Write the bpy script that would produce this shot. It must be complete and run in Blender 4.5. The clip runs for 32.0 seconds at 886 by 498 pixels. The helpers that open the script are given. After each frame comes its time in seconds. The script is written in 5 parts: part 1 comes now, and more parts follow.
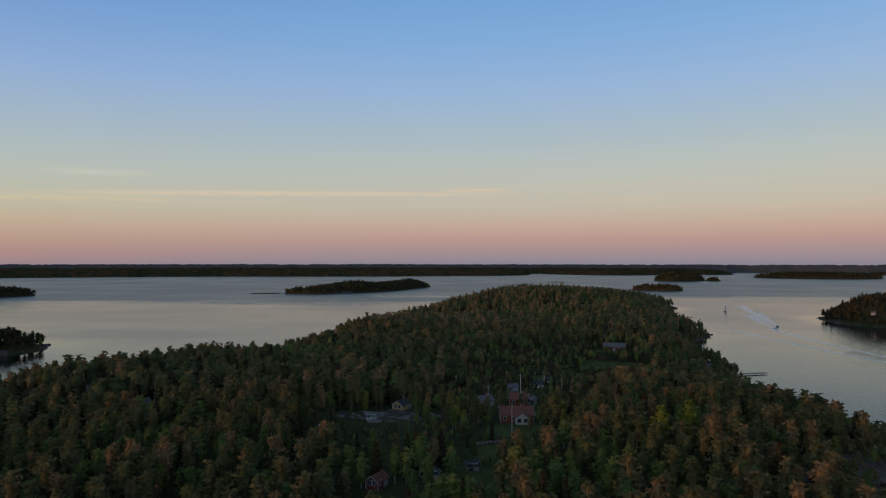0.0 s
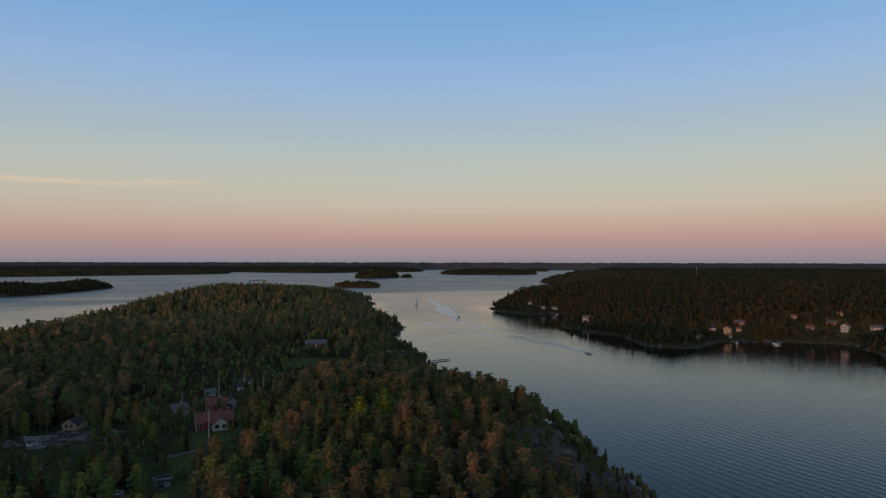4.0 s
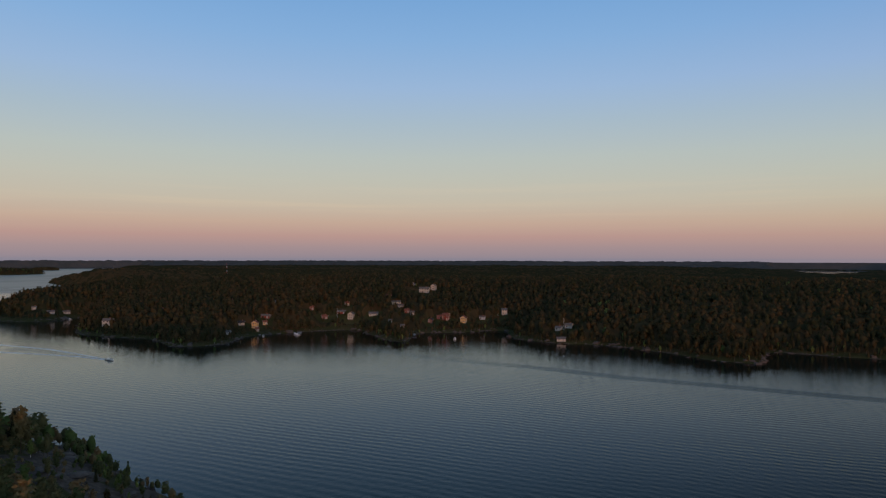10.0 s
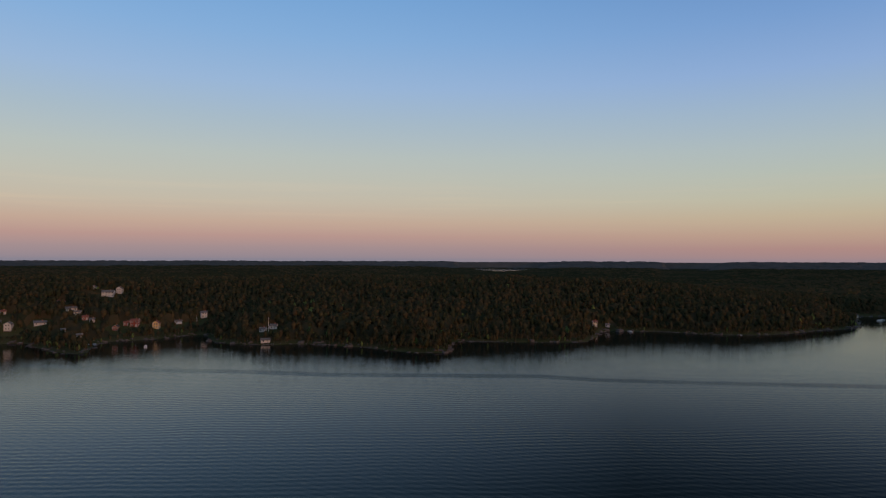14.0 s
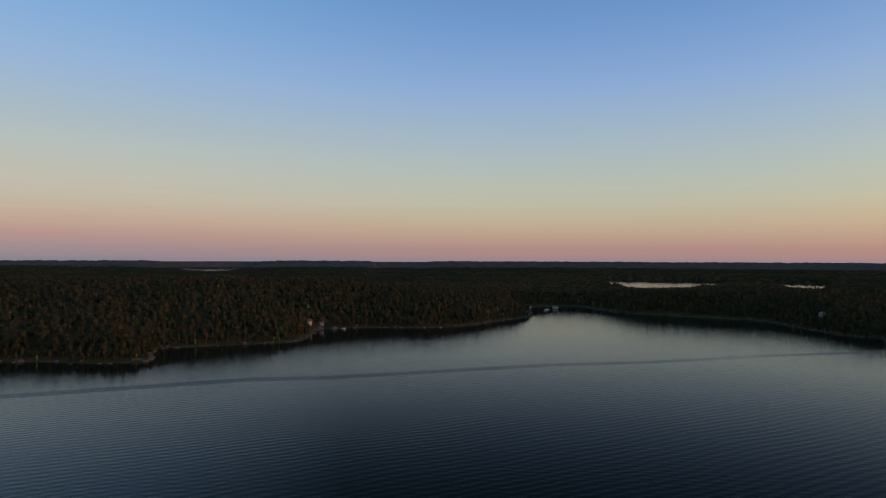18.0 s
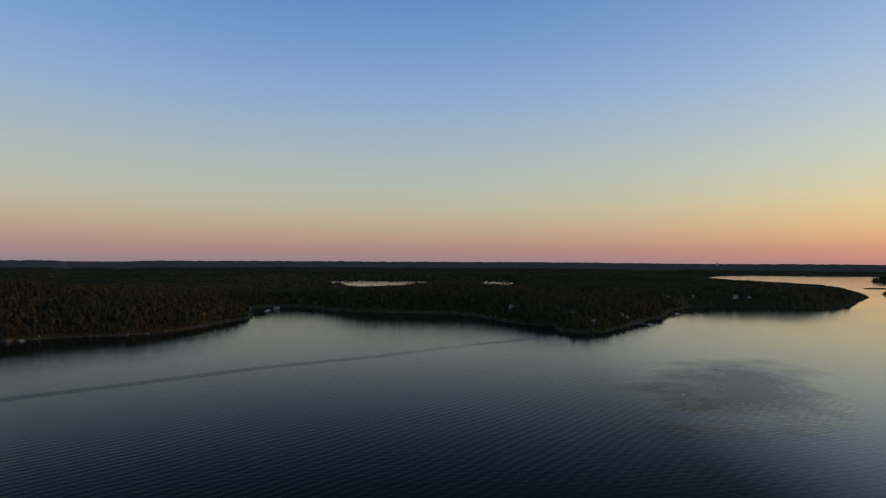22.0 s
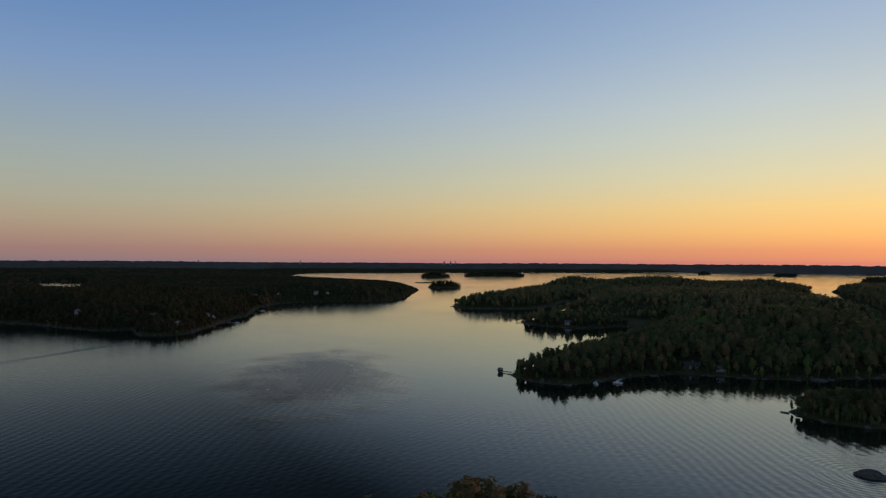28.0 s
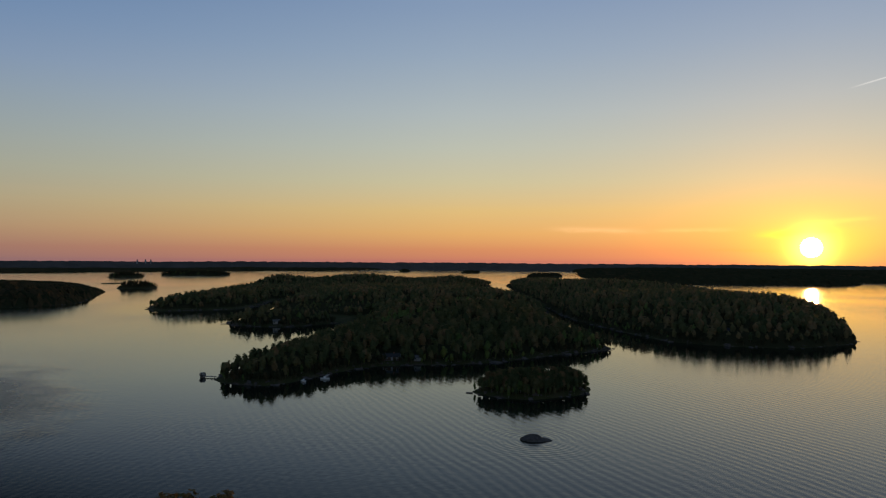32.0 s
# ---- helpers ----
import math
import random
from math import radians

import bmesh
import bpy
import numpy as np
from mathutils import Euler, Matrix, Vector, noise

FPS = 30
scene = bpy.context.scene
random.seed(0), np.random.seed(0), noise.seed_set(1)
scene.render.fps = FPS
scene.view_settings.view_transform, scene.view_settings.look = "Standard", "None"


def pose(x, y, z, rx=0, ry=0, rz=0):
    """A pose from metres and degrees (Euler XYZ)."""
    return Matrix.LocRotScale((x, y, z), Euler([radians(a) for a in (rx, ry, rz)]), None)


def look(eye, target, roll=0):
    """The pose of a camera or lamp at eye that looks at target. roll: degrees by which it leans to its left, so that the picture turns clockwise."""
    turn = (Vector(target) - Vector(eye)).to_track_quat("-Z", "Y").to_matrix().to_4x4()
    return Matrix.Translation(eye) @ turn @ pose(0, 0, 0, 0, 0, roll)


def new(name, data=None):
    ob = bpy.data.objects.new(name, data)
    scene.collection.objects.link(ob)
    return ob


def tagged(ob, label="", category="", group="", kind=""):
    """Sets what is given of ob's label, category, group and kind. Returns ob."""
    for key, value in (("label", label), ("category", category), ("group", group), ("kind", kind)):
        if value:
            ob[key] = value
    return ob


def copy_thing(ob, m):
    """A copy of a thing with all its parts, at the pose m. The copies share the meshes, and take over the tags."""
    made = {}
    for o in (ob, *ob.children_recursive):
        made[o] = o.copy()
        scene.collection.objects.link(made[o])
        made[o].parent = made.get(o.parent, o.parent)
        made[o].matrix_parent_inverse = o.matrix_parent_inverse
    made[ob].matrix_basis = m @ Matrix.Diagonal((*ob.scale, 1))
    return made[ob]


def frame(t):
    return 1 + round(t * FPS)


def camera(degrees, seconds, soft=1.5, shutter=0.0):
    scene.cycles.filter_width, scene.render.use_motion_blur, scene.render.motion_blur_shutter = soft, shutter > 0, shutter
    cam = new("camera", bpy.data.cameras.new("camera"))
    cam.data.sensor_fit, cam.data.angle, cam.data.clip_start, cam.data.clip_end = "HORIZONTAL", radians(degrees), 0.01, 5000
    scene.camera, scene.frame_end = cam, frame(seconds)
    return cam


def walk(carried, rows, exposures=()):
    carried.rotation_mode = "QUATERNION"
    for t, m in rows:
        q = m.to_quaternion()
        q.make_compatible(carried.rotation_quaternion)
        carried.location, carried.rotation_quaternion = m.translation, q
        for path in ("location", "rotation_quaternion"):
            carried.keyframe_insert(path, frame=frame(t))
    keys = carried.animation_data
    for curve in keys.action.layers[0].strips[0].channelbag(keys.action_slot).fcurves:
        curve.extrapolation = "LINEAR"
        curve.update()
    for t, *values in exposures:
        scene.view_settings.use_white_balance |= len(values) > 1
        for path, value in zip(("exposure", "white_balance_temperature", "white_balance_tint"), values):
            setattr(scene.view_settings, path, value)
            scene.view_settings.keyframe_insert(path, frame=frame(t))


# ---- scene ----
# ---- camera ----
EYE_Z = 70.0
# seconds, heading in degrees to the right of +y, tilt up, lean
PATH = [
    (0, 0.00, 1.19, 0.04), (0.5, 3.16, 1.18, 0.04), (1, 6.63, 1.16, 0.04), (1.5, 9.91, 1.14, 0.05),
    (2, 13.21, 1.12, 0.06), (2.5, 16.46, 1.10, 0.06), (3, 19.72, 1.07, 0.07), (3.5, 22.99, 1.04, 0.08),
    (5.5, 36.08, 1.00, 0.10), (6, 39.35, 0.97, 0.10), (6.5, 42.60, 0.94, 0.11), (7, 45.91, 0.92, 0.11),
    (7.5, 49.55, 0.90, 0.11), (8, 53.52, 0.89, 0.11), (8.5, 56.99, 0.88, 0.12), (9, 60.25, 0.87, 0.12),
    (9.5, 63.51, 0.87, 0.12), (10, 66.75, 0.87, 0.12), (10.5, 70.15, 0.88, 0.12), (11, 73.69, 0.88, 0.12),
    (11.5, 76.83, 0.88, 0.12), (12, 80.05, 0.88, 0.13), (12.5, 83.25, 0.88, 0.13), (13, 86.43, 0.89, 0.14),
    (13.5, 89.63, 0.89, 0.14), (14, 92.82, 0.90, 0.15), (14.5, 95.99, 0.90, 0.16), (16.5, 108.63, 0.91, 0.17),
    (17, 111.93, 0.91, 0.18), (17.5, 114.99, 0.91, 0.19), (18, 118.06, 0.91, 0.20), (18.5, 121.11, 0.91, 0.20),
    (19, 124.19, 0.92, 0.21), (19.5, 127.26, 0.92, 0.21), (20, 130.34, 0.93, 0.22), (20.5, 133.41, 0.94, 0.23),
    (21, 136.48, 0.95, 0.24), (21.5, 139.60, 0.96, 0.26), (22, 142.69, 0.97, 0.27), (22.5, 145.71, 0.98, 0.28),
    (23, 148.71, 0.99, 0.29), (23.5, 151.54, 0.99, 0.29), (24, 154.35, 1.00, 0.29), (24.5, 157.18, 1.01, 0.30),
    (25, 160.04, 1.02, 0.30), (25.5, 162.90, 1.02, 0.32), (27.5, 175.44, 1.03, 0.33), (28, 178.64, 1.04, 0.35),
    (28.5, 181.81, 1.04, 0.36), (29, 185.01, 1.05, 0.36), (29.5, 188.22, 1.05, 0.37), (30, 191.45, 1.05, 0.37),
    (30.5, 194.67, 1.05, 0.37), (31, 197.93, 1.04, 0.37), (31.5, 201.16, 1.04, 0.38), (32, 204.41, 1.04, 0.38),
]
cam = camera(69.72, 32.0, soft=1.25)
walk(cam, [(t, pose(0, 0, EYE_Z, 90 + tilt, 0, -yaw) @ pose(0, 0, 0, 0, 0, lean)) for t, yaw, tilt, lean in PATH],
     exposures=[(0.0, 0.0), (20.0, -0.02), (24.0, -0.2), (28.0, -0.36), (30.0, -0.52), (32.0, -0.68)])

# ---- world, sun ----
SUN_AZ, SUN_EL = 234.5, 1.2


def bearing(az, r, z=0.0):
    """A point at a heading and a distance from the middle of the plan."""
    return Vector((r * math.sin(radians(az)), r * math.cos(radians(az)), z))


class Nodes:
    """Short ways to add and join shader nodes."""

    def __init__(self, tree):
        self.tree = tree
        tree.nodes.clear()

    def add(self, kind, **values):
        node = self.tree.nodes.new(kind)
        for key, value in values.items():
            if key in node.inputs:
                node.inputs[key].default_value = value
        return node

    def link(self, a, b):
        self.tree.links.new(a, b)

    def put(self, value, socket):
        if isinstance(value, bpy.types.NodeSocket):
            self.link(value, socket)
        else:
            socket.default_value = value

    def math(self, op, a, b=0.0, c=0.0, clamp=False):
        node = self.tree.nodes.new("ShaderNodeMath")
        node.operation, node.use_clamp = op, clamp
        for value, socket in zip((a, b, c), node.inputs):
            self.put(value, socket)
        return node.outputs[0]

    def vec(self, op, a, b):
        node = self.tree.nodes.new("ShaderNodeVectorMath")
        node.operation = op
        self.put(a, node.inputs[0])
        self.put(b, node.inputs[1])
        return node.outputs[1] if op in ("DOT_PRODUCT", "DISTANCE", "LENGTH") else node.outputs[0]

    def ramp(self, fac, stops, ease="LINEAR"):
        node = self.tree.nodes.new("ShaderNodeValToRGB")
        node.color_ramp.interpolation = ease
        el = node.color_ramp.elements
        while len(el) < len(stops):
            el.new(0.5)
        for e, (at, colour) in zip(el, stops):
            e.position = at
            e.color = (*colour, 1) if len(colour) == 3 else colour
        self.put(fac, node.inputs[0])
        return node.outputs[0]

    def mix(self, fac, a, b, blend="MIX"):
        node = self.tree.nodes.new("ShaderNodeMix")
        node.data_type, node.blend_type = "RGBA", blend
        self.put(fac, node.inputs[0])
        for value, socket in ((a, node.inputs[6]), (b, node.inputs[7])):
            if isinstance(value, tuple) and len(value) == 3:
                value = (*value, 1)
            self.put(value, socket)
        return node.outputs[2]

    def noise(self, vector, scale, detail=3.0, rough=0.5):
        node = self.tree.nodes.new("ShaderNodeTexNoise")
        node.inputs["Scale"].default_value, node.inputs["Detail"].default_value = scale, detail
        node.inputs["Roughness"].default_value = rough
        if vector is not None:
            self.link(vector, node.inputs["Vector"])
        return node.outputs["Fac"]


def srgb(r, g, b):
    """A display colour, 0 to 255, as linear light."""
    return tuple((v / 255 / 12.92) if v / 255 < 0.04045 else ((v / 255 + 0.055) / 1.055) ** 2.4 for v in (r, g, b))


def dusk_sky():
    world = bpy.data.worlds.new("dusk_sky")
    scene.world = world
    world.use_nodes = True
    n = Nodes(world.node_tree)
    way = n.vec("NORMALIZE", n.add("ShaderNodeTexCoord").outputs["Generated"], (0, 0, 0))
    sep = n.add("ShaderNodeSeparateXYZ")
    n.link(way, sep.inputs[0])
    up = sep.outputs["Z"]
    # 0 at the horizon, 1 at 90 degrees, stretched near the horizon
    high = n.math("POWER", n.math("MAXIMUM", up, 0.0), 0.5)

    def at(deg):
        return math.sqrt(max(math.sin(radians(deg)), 0.0))

    away = n.ramp(high, [(at(0), srgb(140, 134, 148)), (at(1), srgb(163, 143, 148)), (at(2), srgb(181, 148, 146)),
                         (at(3.2), srgb(191, 164, 153)), (at(5), srgb(192, 181, 169)), (at(7), srgb(187, 186, 178)),
                         (at(9), srgb(180, 187, 186)), (at(12), srgb(164, 182, 199)), (at(15), srgb(150, 178, 215)),
                         (at(19), srgb(129, 170, 217)), (at(23), srgb(112, 160, 213)), (at(31), srgb(88, 118, 150)), (at(45), srgb(72, 92, 116)), (at(90), srgb(60, 84, 120))])
    side = n.ramp(high, [(at(0), srgb(160, 135, 138)), (at(0.9), srgb(178, 139, 132)), (at(2), srgb(188, 156, 138)),
                         (at(3.5), srgb(193, 174, 149)), (at(5), srgb(190, 184, 163)), (at(7), srgb(182, 186, 175)),
                         (at(9), srgb(174, 184, 185)), (at(12), srgb(158, 177, 197)), (at(15), srgb(141, 168, 208)),
                         (at(19), srgb(118, 154, 202)), (at(23), srgb(100, 140, 192)), (at(31), srgb(76, 100, 130)), (at(45), srgb(60, 78, 98)), (at(90), srgb(58, 80, 116))])
    toward = n.ramp(high, [(at(0), srgb(205, 125, 110)), (at(1), srgb(222, 147, 106)), (at(2.5), srgb(238, 180, 112)),
                           (at(4.5), srgb(236, 198, 130)), (at(7), srgb(217, 205, 163)), (at(10), srgb(201, 203, 184)),
                           (at(13), srgb(187, 196, 194)), (at(18), srgb(160, 178, 196)), (at(22), srgb(142, 164, 192)),
                           (at(45), srgb(132, 152, 178)), (at(90), srgb(44, 70, 112))])
    # the sky on the sun's side is about twice as bright
    toward = n.vec("MULTIPLY", toward, (1.29, 1.33, 1.40))
    away = n.vec("MULTIPLY", away, (0.95, 0.98, 0.98))
    side = n.vec("MULTIPLY", side, (0.94, 1.0, 1.05))
    flat = n.vec("NORMALIZE", n.vec("MULTIPLY", way, (1, 1, 0)), (0, 0, 0))
    sun_flat = bearing(SUN_AZ - 14.0, 1.0)
    facing = n.vec("DOT_PRODUCT", flat, tuple(sun_flat))
    near = n.tree.nodes.new("ShaderNodeMapRange")
    near.interpolation_type = "SMOOTHSTEP"
    for key, v in (("From Min", -0.82), ("From Max", -0.05)):
        near.inputs[key].default_value = v
    n.link(facing, near.inputs[0])
    close = n.tree.nodes.new("ShaderNodeMapRange")
    for key, v in (("From Min", -0.05), ("From Max", 0.97)):
        close.inputs[key].default_value = v
    n.link(facing, close.inputs[0])
    colour = n.mix(n.math("POWER", close.outputs[0], 3.0), n.mix(near.outputs[0], away, side), toward)
    # thin streaks of cloud low in the sky
    stretch = n.vec("MULTIPLY", way, (1.6, 1.6, 46.0))
    streak = n.ramp(n.noise(stretch, 1.7, 4.0, 0.55), [(0.52, (0, 0, 0)), (0.74, (1, 1, 1))])
    band = n.ramp(high, [(at(2.0), (0, 0, 0)), (at(4.2), (1, 1, 1)), (at(5.4), (1, 1, 1)), (at(8.0), (0, 0, 0))])
    colour = n.mix(n.math("MULTIPLY", n.math("MULTIPLY", streak, band), 0.10), colour, srgb(236, 205, 170))
    # single streaks: heading, height, half length and half width in degrees, slope, how dense, colour
    ragged = n.noise(n.vec("MULTIPLY", way, (30.0, 30.0, 160.0)), 1.0, 4.0, 0.6)
    for az, el, long, thin, slope, dense, tint in (
            (-14, 6.0, 17, 0.20, 0.020, 0.8, srgb(232, 200, 166)), (-30, 5.0, 7, 0.20, 0.03, 0.7, srgb(220, 194, 156)),
            (-28.5, 7.1, 3.4, 0.24, 0.03, 0.7, srgb(206, 206, 188)), (3, 6.45, 2.6, 0.15, 0.0, 0.8, srgb(234, 194, 158)),
            (218, 2.75, 3.6, 0.22, -0.03, 0.8, (1.75, 1.0, 0.46)), (226, 2.7, 3.0, 0.16, 0.0, 0.6, (1.8, 1.05, 0.4)),
            (233.5, 2.35, 2.6, 0.30, 0.05, 0.7, (2.2, 1.7, 0.1)), (236.0, 3.2, 2.4, 0.18, 0.08, 0.45, (2.2, 1.6, 0.3)),
            (230, 0.95, 2.6, 0.13, -0.03, 0.4, (1.0, 0.35, 0.12)), (239.3, 13.55, 1.8, 0.05, 0.2, 1.1, (1.5, 1.5, 1.45))):
        mid = bearing(az, math.cos(radians(el)), math.sin(radians(el)))
        right = Vector((math.cos(radians(az)), -math.sin(radians(az)), 0))
        over = Vector((-mid.z * math.sin(radians(az)), -mid.z * math.cos(radians(az)), math.cos(radians(el))))
        along, across = right + over * slope, over - right * slope
        u = n.math("DIVIDE", n.vec("DOT_PRODUCT", way, tuple(along)), math.sin(radians(long)))
        v = n.math("DIVIDE", n.vec("DOT_PRODUCT", way, tuple(across)), math.sin(radians(thin)))
        v = n.math("ADD", v, n.math("MULTIPLY", n.math("SUBTRACT", ragged, 0.5), 1.6 if thin > 0.1 else 0.0))
        off = n.math("ADD", n.math("POWER", n.math("ABSOLUTE", u), 4.0), n.math("MULTIPLY", v, v))
        seen = n.math("MULTIPLY", n.math("EXPONENT", n.math("MULTIPLY", off, -1.0)), n.math("GREATER_THAN", n.vec("DOT_PRODUCT", way, tuple(mid)), 0.5))
        thickness = n.math("MULTIPLY", seen, n.math("MULTIPLY", ragged, dense) if thin > 0.1 else dense * 0.4)
        colour = n.mix(n.math("MINIMUM", thickness, 0.7), colour, tint)
    # the glow round the sun and its disc
    sun_way = bearing(SUN_AZ, math.cos(radians(SUN_EL)), math.sin(radians(SUN_EL)))
    # the glow lies wider along the horizon than above it
    squeezed = n.vec("NORMALIZE", n.vec("MULTIPLY", way, (1, 1, 1.7)), (0, 0, 0))
    sun_squeezed = Vector((sun_way.x, sun_way.y, sun_way.z * 1.7)).normalized()
    c1 = n.math("MAXIMUM", n.vec("DOT_PRODUCT", squeezed, tuple(sun_squeezed)), 0.0)
    c2 = n.math("MAXIMUM", n.vec("DOT_PRODUCT", way, tuple(sun_way)), 0.0)
    for power, gain, tint, c in ((70, 0.25, (1.0, 0.5, 0.0), c1), (420, 0.9, (1.0, 0.68, 0.0), c1),
                                 (4000, 4.0, (1.0, 0.8, 0.15), c2)):
        halo = n.math("MULTIPLY", n.math("POWER", c, power), gain)
        colour = n.vec("ADD", colour, n.vec("MULTIPLY", halo, tint))
    disc = n.math("GREATER_THAN", c2, math.cos(radians(0.78)))
    colour = n.mix(disc, colour, (14.0, 11.0, 5.0))
    # the scattering of the air itself
    air = n.tree.nodes.new("ShaderNodeTexSky")
    air.sky_type, air.sun_disc = "NISHITA", False
    air.sun_elevation, air.sun_rotation = radians(SUN_EL), radians(SUN_AZ)
    colour = n.mix(0.04, colour, air.outputs[0])
    back = n.add("ShaderNodeBackground", Strength=1.0)
    n.link(colour, back.inputs["Color"])
    out = n.add("ShaderNodeOutputWorld")
    n.link(back.outputs[0], out.inputs[0])


dusk_sky()
lamp = bpy.data.lights.new("sun", "SUN")
lamp.energy, lamp.angle, lamp.color = 0.9, radians(0.6), (1.0, 0.40, 0.17)
sun = new("sun", lamp)
sun.matrix_world = look(bearing(SUN_AZ, 3000, 3000 * math.tan(radians(2.3))), (0, 0, 0))

# ---- materials ----


def material(name):
    m = bpy.data.materials.new(name)
    m.use_nodes = True
    return m, Nodes(m.node_tree)


def finish(n, bsdf):
    out = n.add("ShaderNodeOutputMaterial")
    n.link(bsdf.outputs[0], out.inputs["Surface"])


def simple(name, colour, rough=0.7, metal=0.0, vary=0.25, scale=1.5, bump=0.0):
    """A plain painted or raw surface with dirt at two sizes."""
    m, n = material(name)
    b = n.add("ShaderNodeBsdfPrincipled", Roughness=rough, Metallic=metal)
    pos = n.add("ShaderNodeTexCoord").outputs["Object"]
    big, fine = n.noise(pos, scale, 3), n.noise(pos, scale * 9, 2)
    f = n.math("ADD", n.math("MULTIPLY", big, 0.65), n.math("MULTIPLY", fine, 0.35))
    dark = tuple(c * (1 - vary) for c in colour)
    light = tuple(min(c * (1 + vary), 0.9) for c in colour)
    n.link(n.ramp(f, [(0.3, dark), (0.7, light)]), b.inputs["Base Color"])
    if bump:
        node = n.add("ShaderNodeBump", Strength=bump, Distance=0.05)
        n.link(fine, node.inputs["Height"])
        n.link(node.outputs[0], b.inputs["Normal"])
    finish(n, b)
    return m


def foliage(name, stops, through_leaf=0.35):
    """Leaves or needles: the tree's own tint chooses the colour, light passes through the thin blades."""
    m, n = material(name)
    b = n.add("ShaderNodeBsdfPrincipled", Roughness=0.8)
    b.inputs["Specular IOR Level"].default_value = 0.0
    tint = n.tree.nodes.new("ShaderNodeAttribute")
    tint.attribute_name = "tint"
    own = n.math("FRACT", n.math("ADD", tint.outputs["Fac"], n.add("ShaderNodeObjectInfo").outputs["Random"]))
    pos = n.add("ShaderNodeNewGeometry").outputs["Position"]
    fleck = n.noise(pos, 0.35, 3)
    f = n.math("ADD", own, n.math("MULTIPLY", n.math("SUBTRACT", fleck, 0.5), 0.35), clamp=True)
    colour = n.ramp(f, stops)
    n.link(colour, b.inputs["Base Color"])
    thin = n.add("ShaderNodeBsdfTranslucent")
    n.link(colour, thin.inputs["Color"])
    both = n.tree.nodes.new("ShaderNodeMixShader")
    both.inputs[0].default_value = through_leaf
    n.link(b.outputs[0], both.inputs[1])
    n.link(thin.outputs[0], both.inputs[2])
    finish(n, both)
    return m


NEEDLE = foliage("needles", [(0.0, (0.086, 0.104, 0.046)), (0.4, (0.120, 0.130, 0.056)), (0.7, (0.178, 0.152, 0.070)),
                             (1.0, (0.265, 0.176, 0.088))])
# spruce's own dark green; elsewhere its darkness paints the shade inside a forest
SPRUCE_SHADE = foliage("spruce_and_shaded_needles", [(0.0, (0.040, 0.044, 0.022)), (0.5, (0.058, 0.055, 0.028)), (1.0, (0.084, 0.062, 0.032))], 0.25)
LEAF = foliage("leaves", [(0.0, (0.110, 0.155, 0.050)), (0.5, (0.145, 0.195, 0.062)), (0.85, (0.190, 0.225, 0.068)),
                          (1.0, (0.205, 0.220, 0.060))])
YOUNG_LEAF = foliage("young_leaves", [(0.0, (0.125, 0.165, 0.03)), (1.0, (0.19, 0.22, 0.038))])
BARK = simple("bark", (0.12, 0.075, 0.05), 0.9, vary=0.4, scale=3, bump=0.4)
PALE_BARK = simple("birch_bark", (0.5, 0.47, 0.42), 0.8, vary=0.4, scale=4)


def ground_material():
    """Forest floor, grass and bare granite: rock where it is steep or close to the water."""
    m, n = material("forest_ground")
    b = n.add("ShaderNodeBsdfPrincipled", Roughness=0.9)
    b.inputs["Specular IOR Level"].default_value = 0.05
    geo = n.add("ShaderNodeNewGeometry")
    pos = geo.outputs["Position"]
    sep = n.add("ShaderNodeSeparateXYZ")
    n.link(pos, sep.inputs[0])
    nor = n.add("ShaderNodeSeparateXYZ")
    n.link(geo.outputs["Normal"], nor.inputs[0])
    moss = n.ramp(n.noise(pos, 0.07, 4), [(0.3, (0.045, 0.050, 0.019)), (0.55, (0.070, 0.068, 0.027)), (0.75, (0.100, 0.080, 0.042))])
    moss = n.mix(n.math("MULTIPLY", n.noise(pos, 1.3, 3), 0.5), moss, (0.03, 0.038, 0.013))
    rock = n.ramp(n.noise(pos, 0.5, 5, 0.65), [(0.25, (0.045, 0.038, 0.032)), (0.5, (0.090, 0.074, 0.060)), (0.8, (0.17, 0.14, 0.115))])
    low = n.ramp(n.math("ADD", n.math("MULTIPLY", sep.outputs["Z"], 0.25), n.math("MULTIPLY", n.noise(pos, 0.09, 3), 1.1)),
                 [(0.46, (1, 1, 1)), (0.64, (0, 0, 0))])
    bare = n.tree.nodes.new("ShaderNodeAttribute")
    bare.attribute_name = "bare"
    lawn = n.tree.nodes.new("ShaderNodeAttribute")
    lawn.attribute_name = "lawn"
    grass = n.ramp(n.noise(pos, 0.25, 4), [(0.3, (0.055, 0.072, 0.020)), (0.7, (0.096, 0.108, 0.034))])
    stone = n.math("MAXIMUM", low, n.ramp(n.math("ADD", bare.outputs["Fac"], n.math("MULTIPLY", n.noise(pos, 0.22, 4), 0.6)),
                                          [(0.78, (0, 0, 0)), (0.95, (1, 1, 1))]))
    colour = n.mix(stone, n.mix(lawn.outputs["Fac"], moss, grass), rock)
    n.link(colour, b.inputs["Base Color"])
    bump = n.add("ShaderNodeBump", Strength=0.6, Distance=0.6)
    n.link(n.noise(pos, 0.8, 5), bump.inputs["Height"])
    n.link(bump.outputs[0], b.inputs["Normal"])
    finish(n, b)
    return m


GROUND = ground_material()


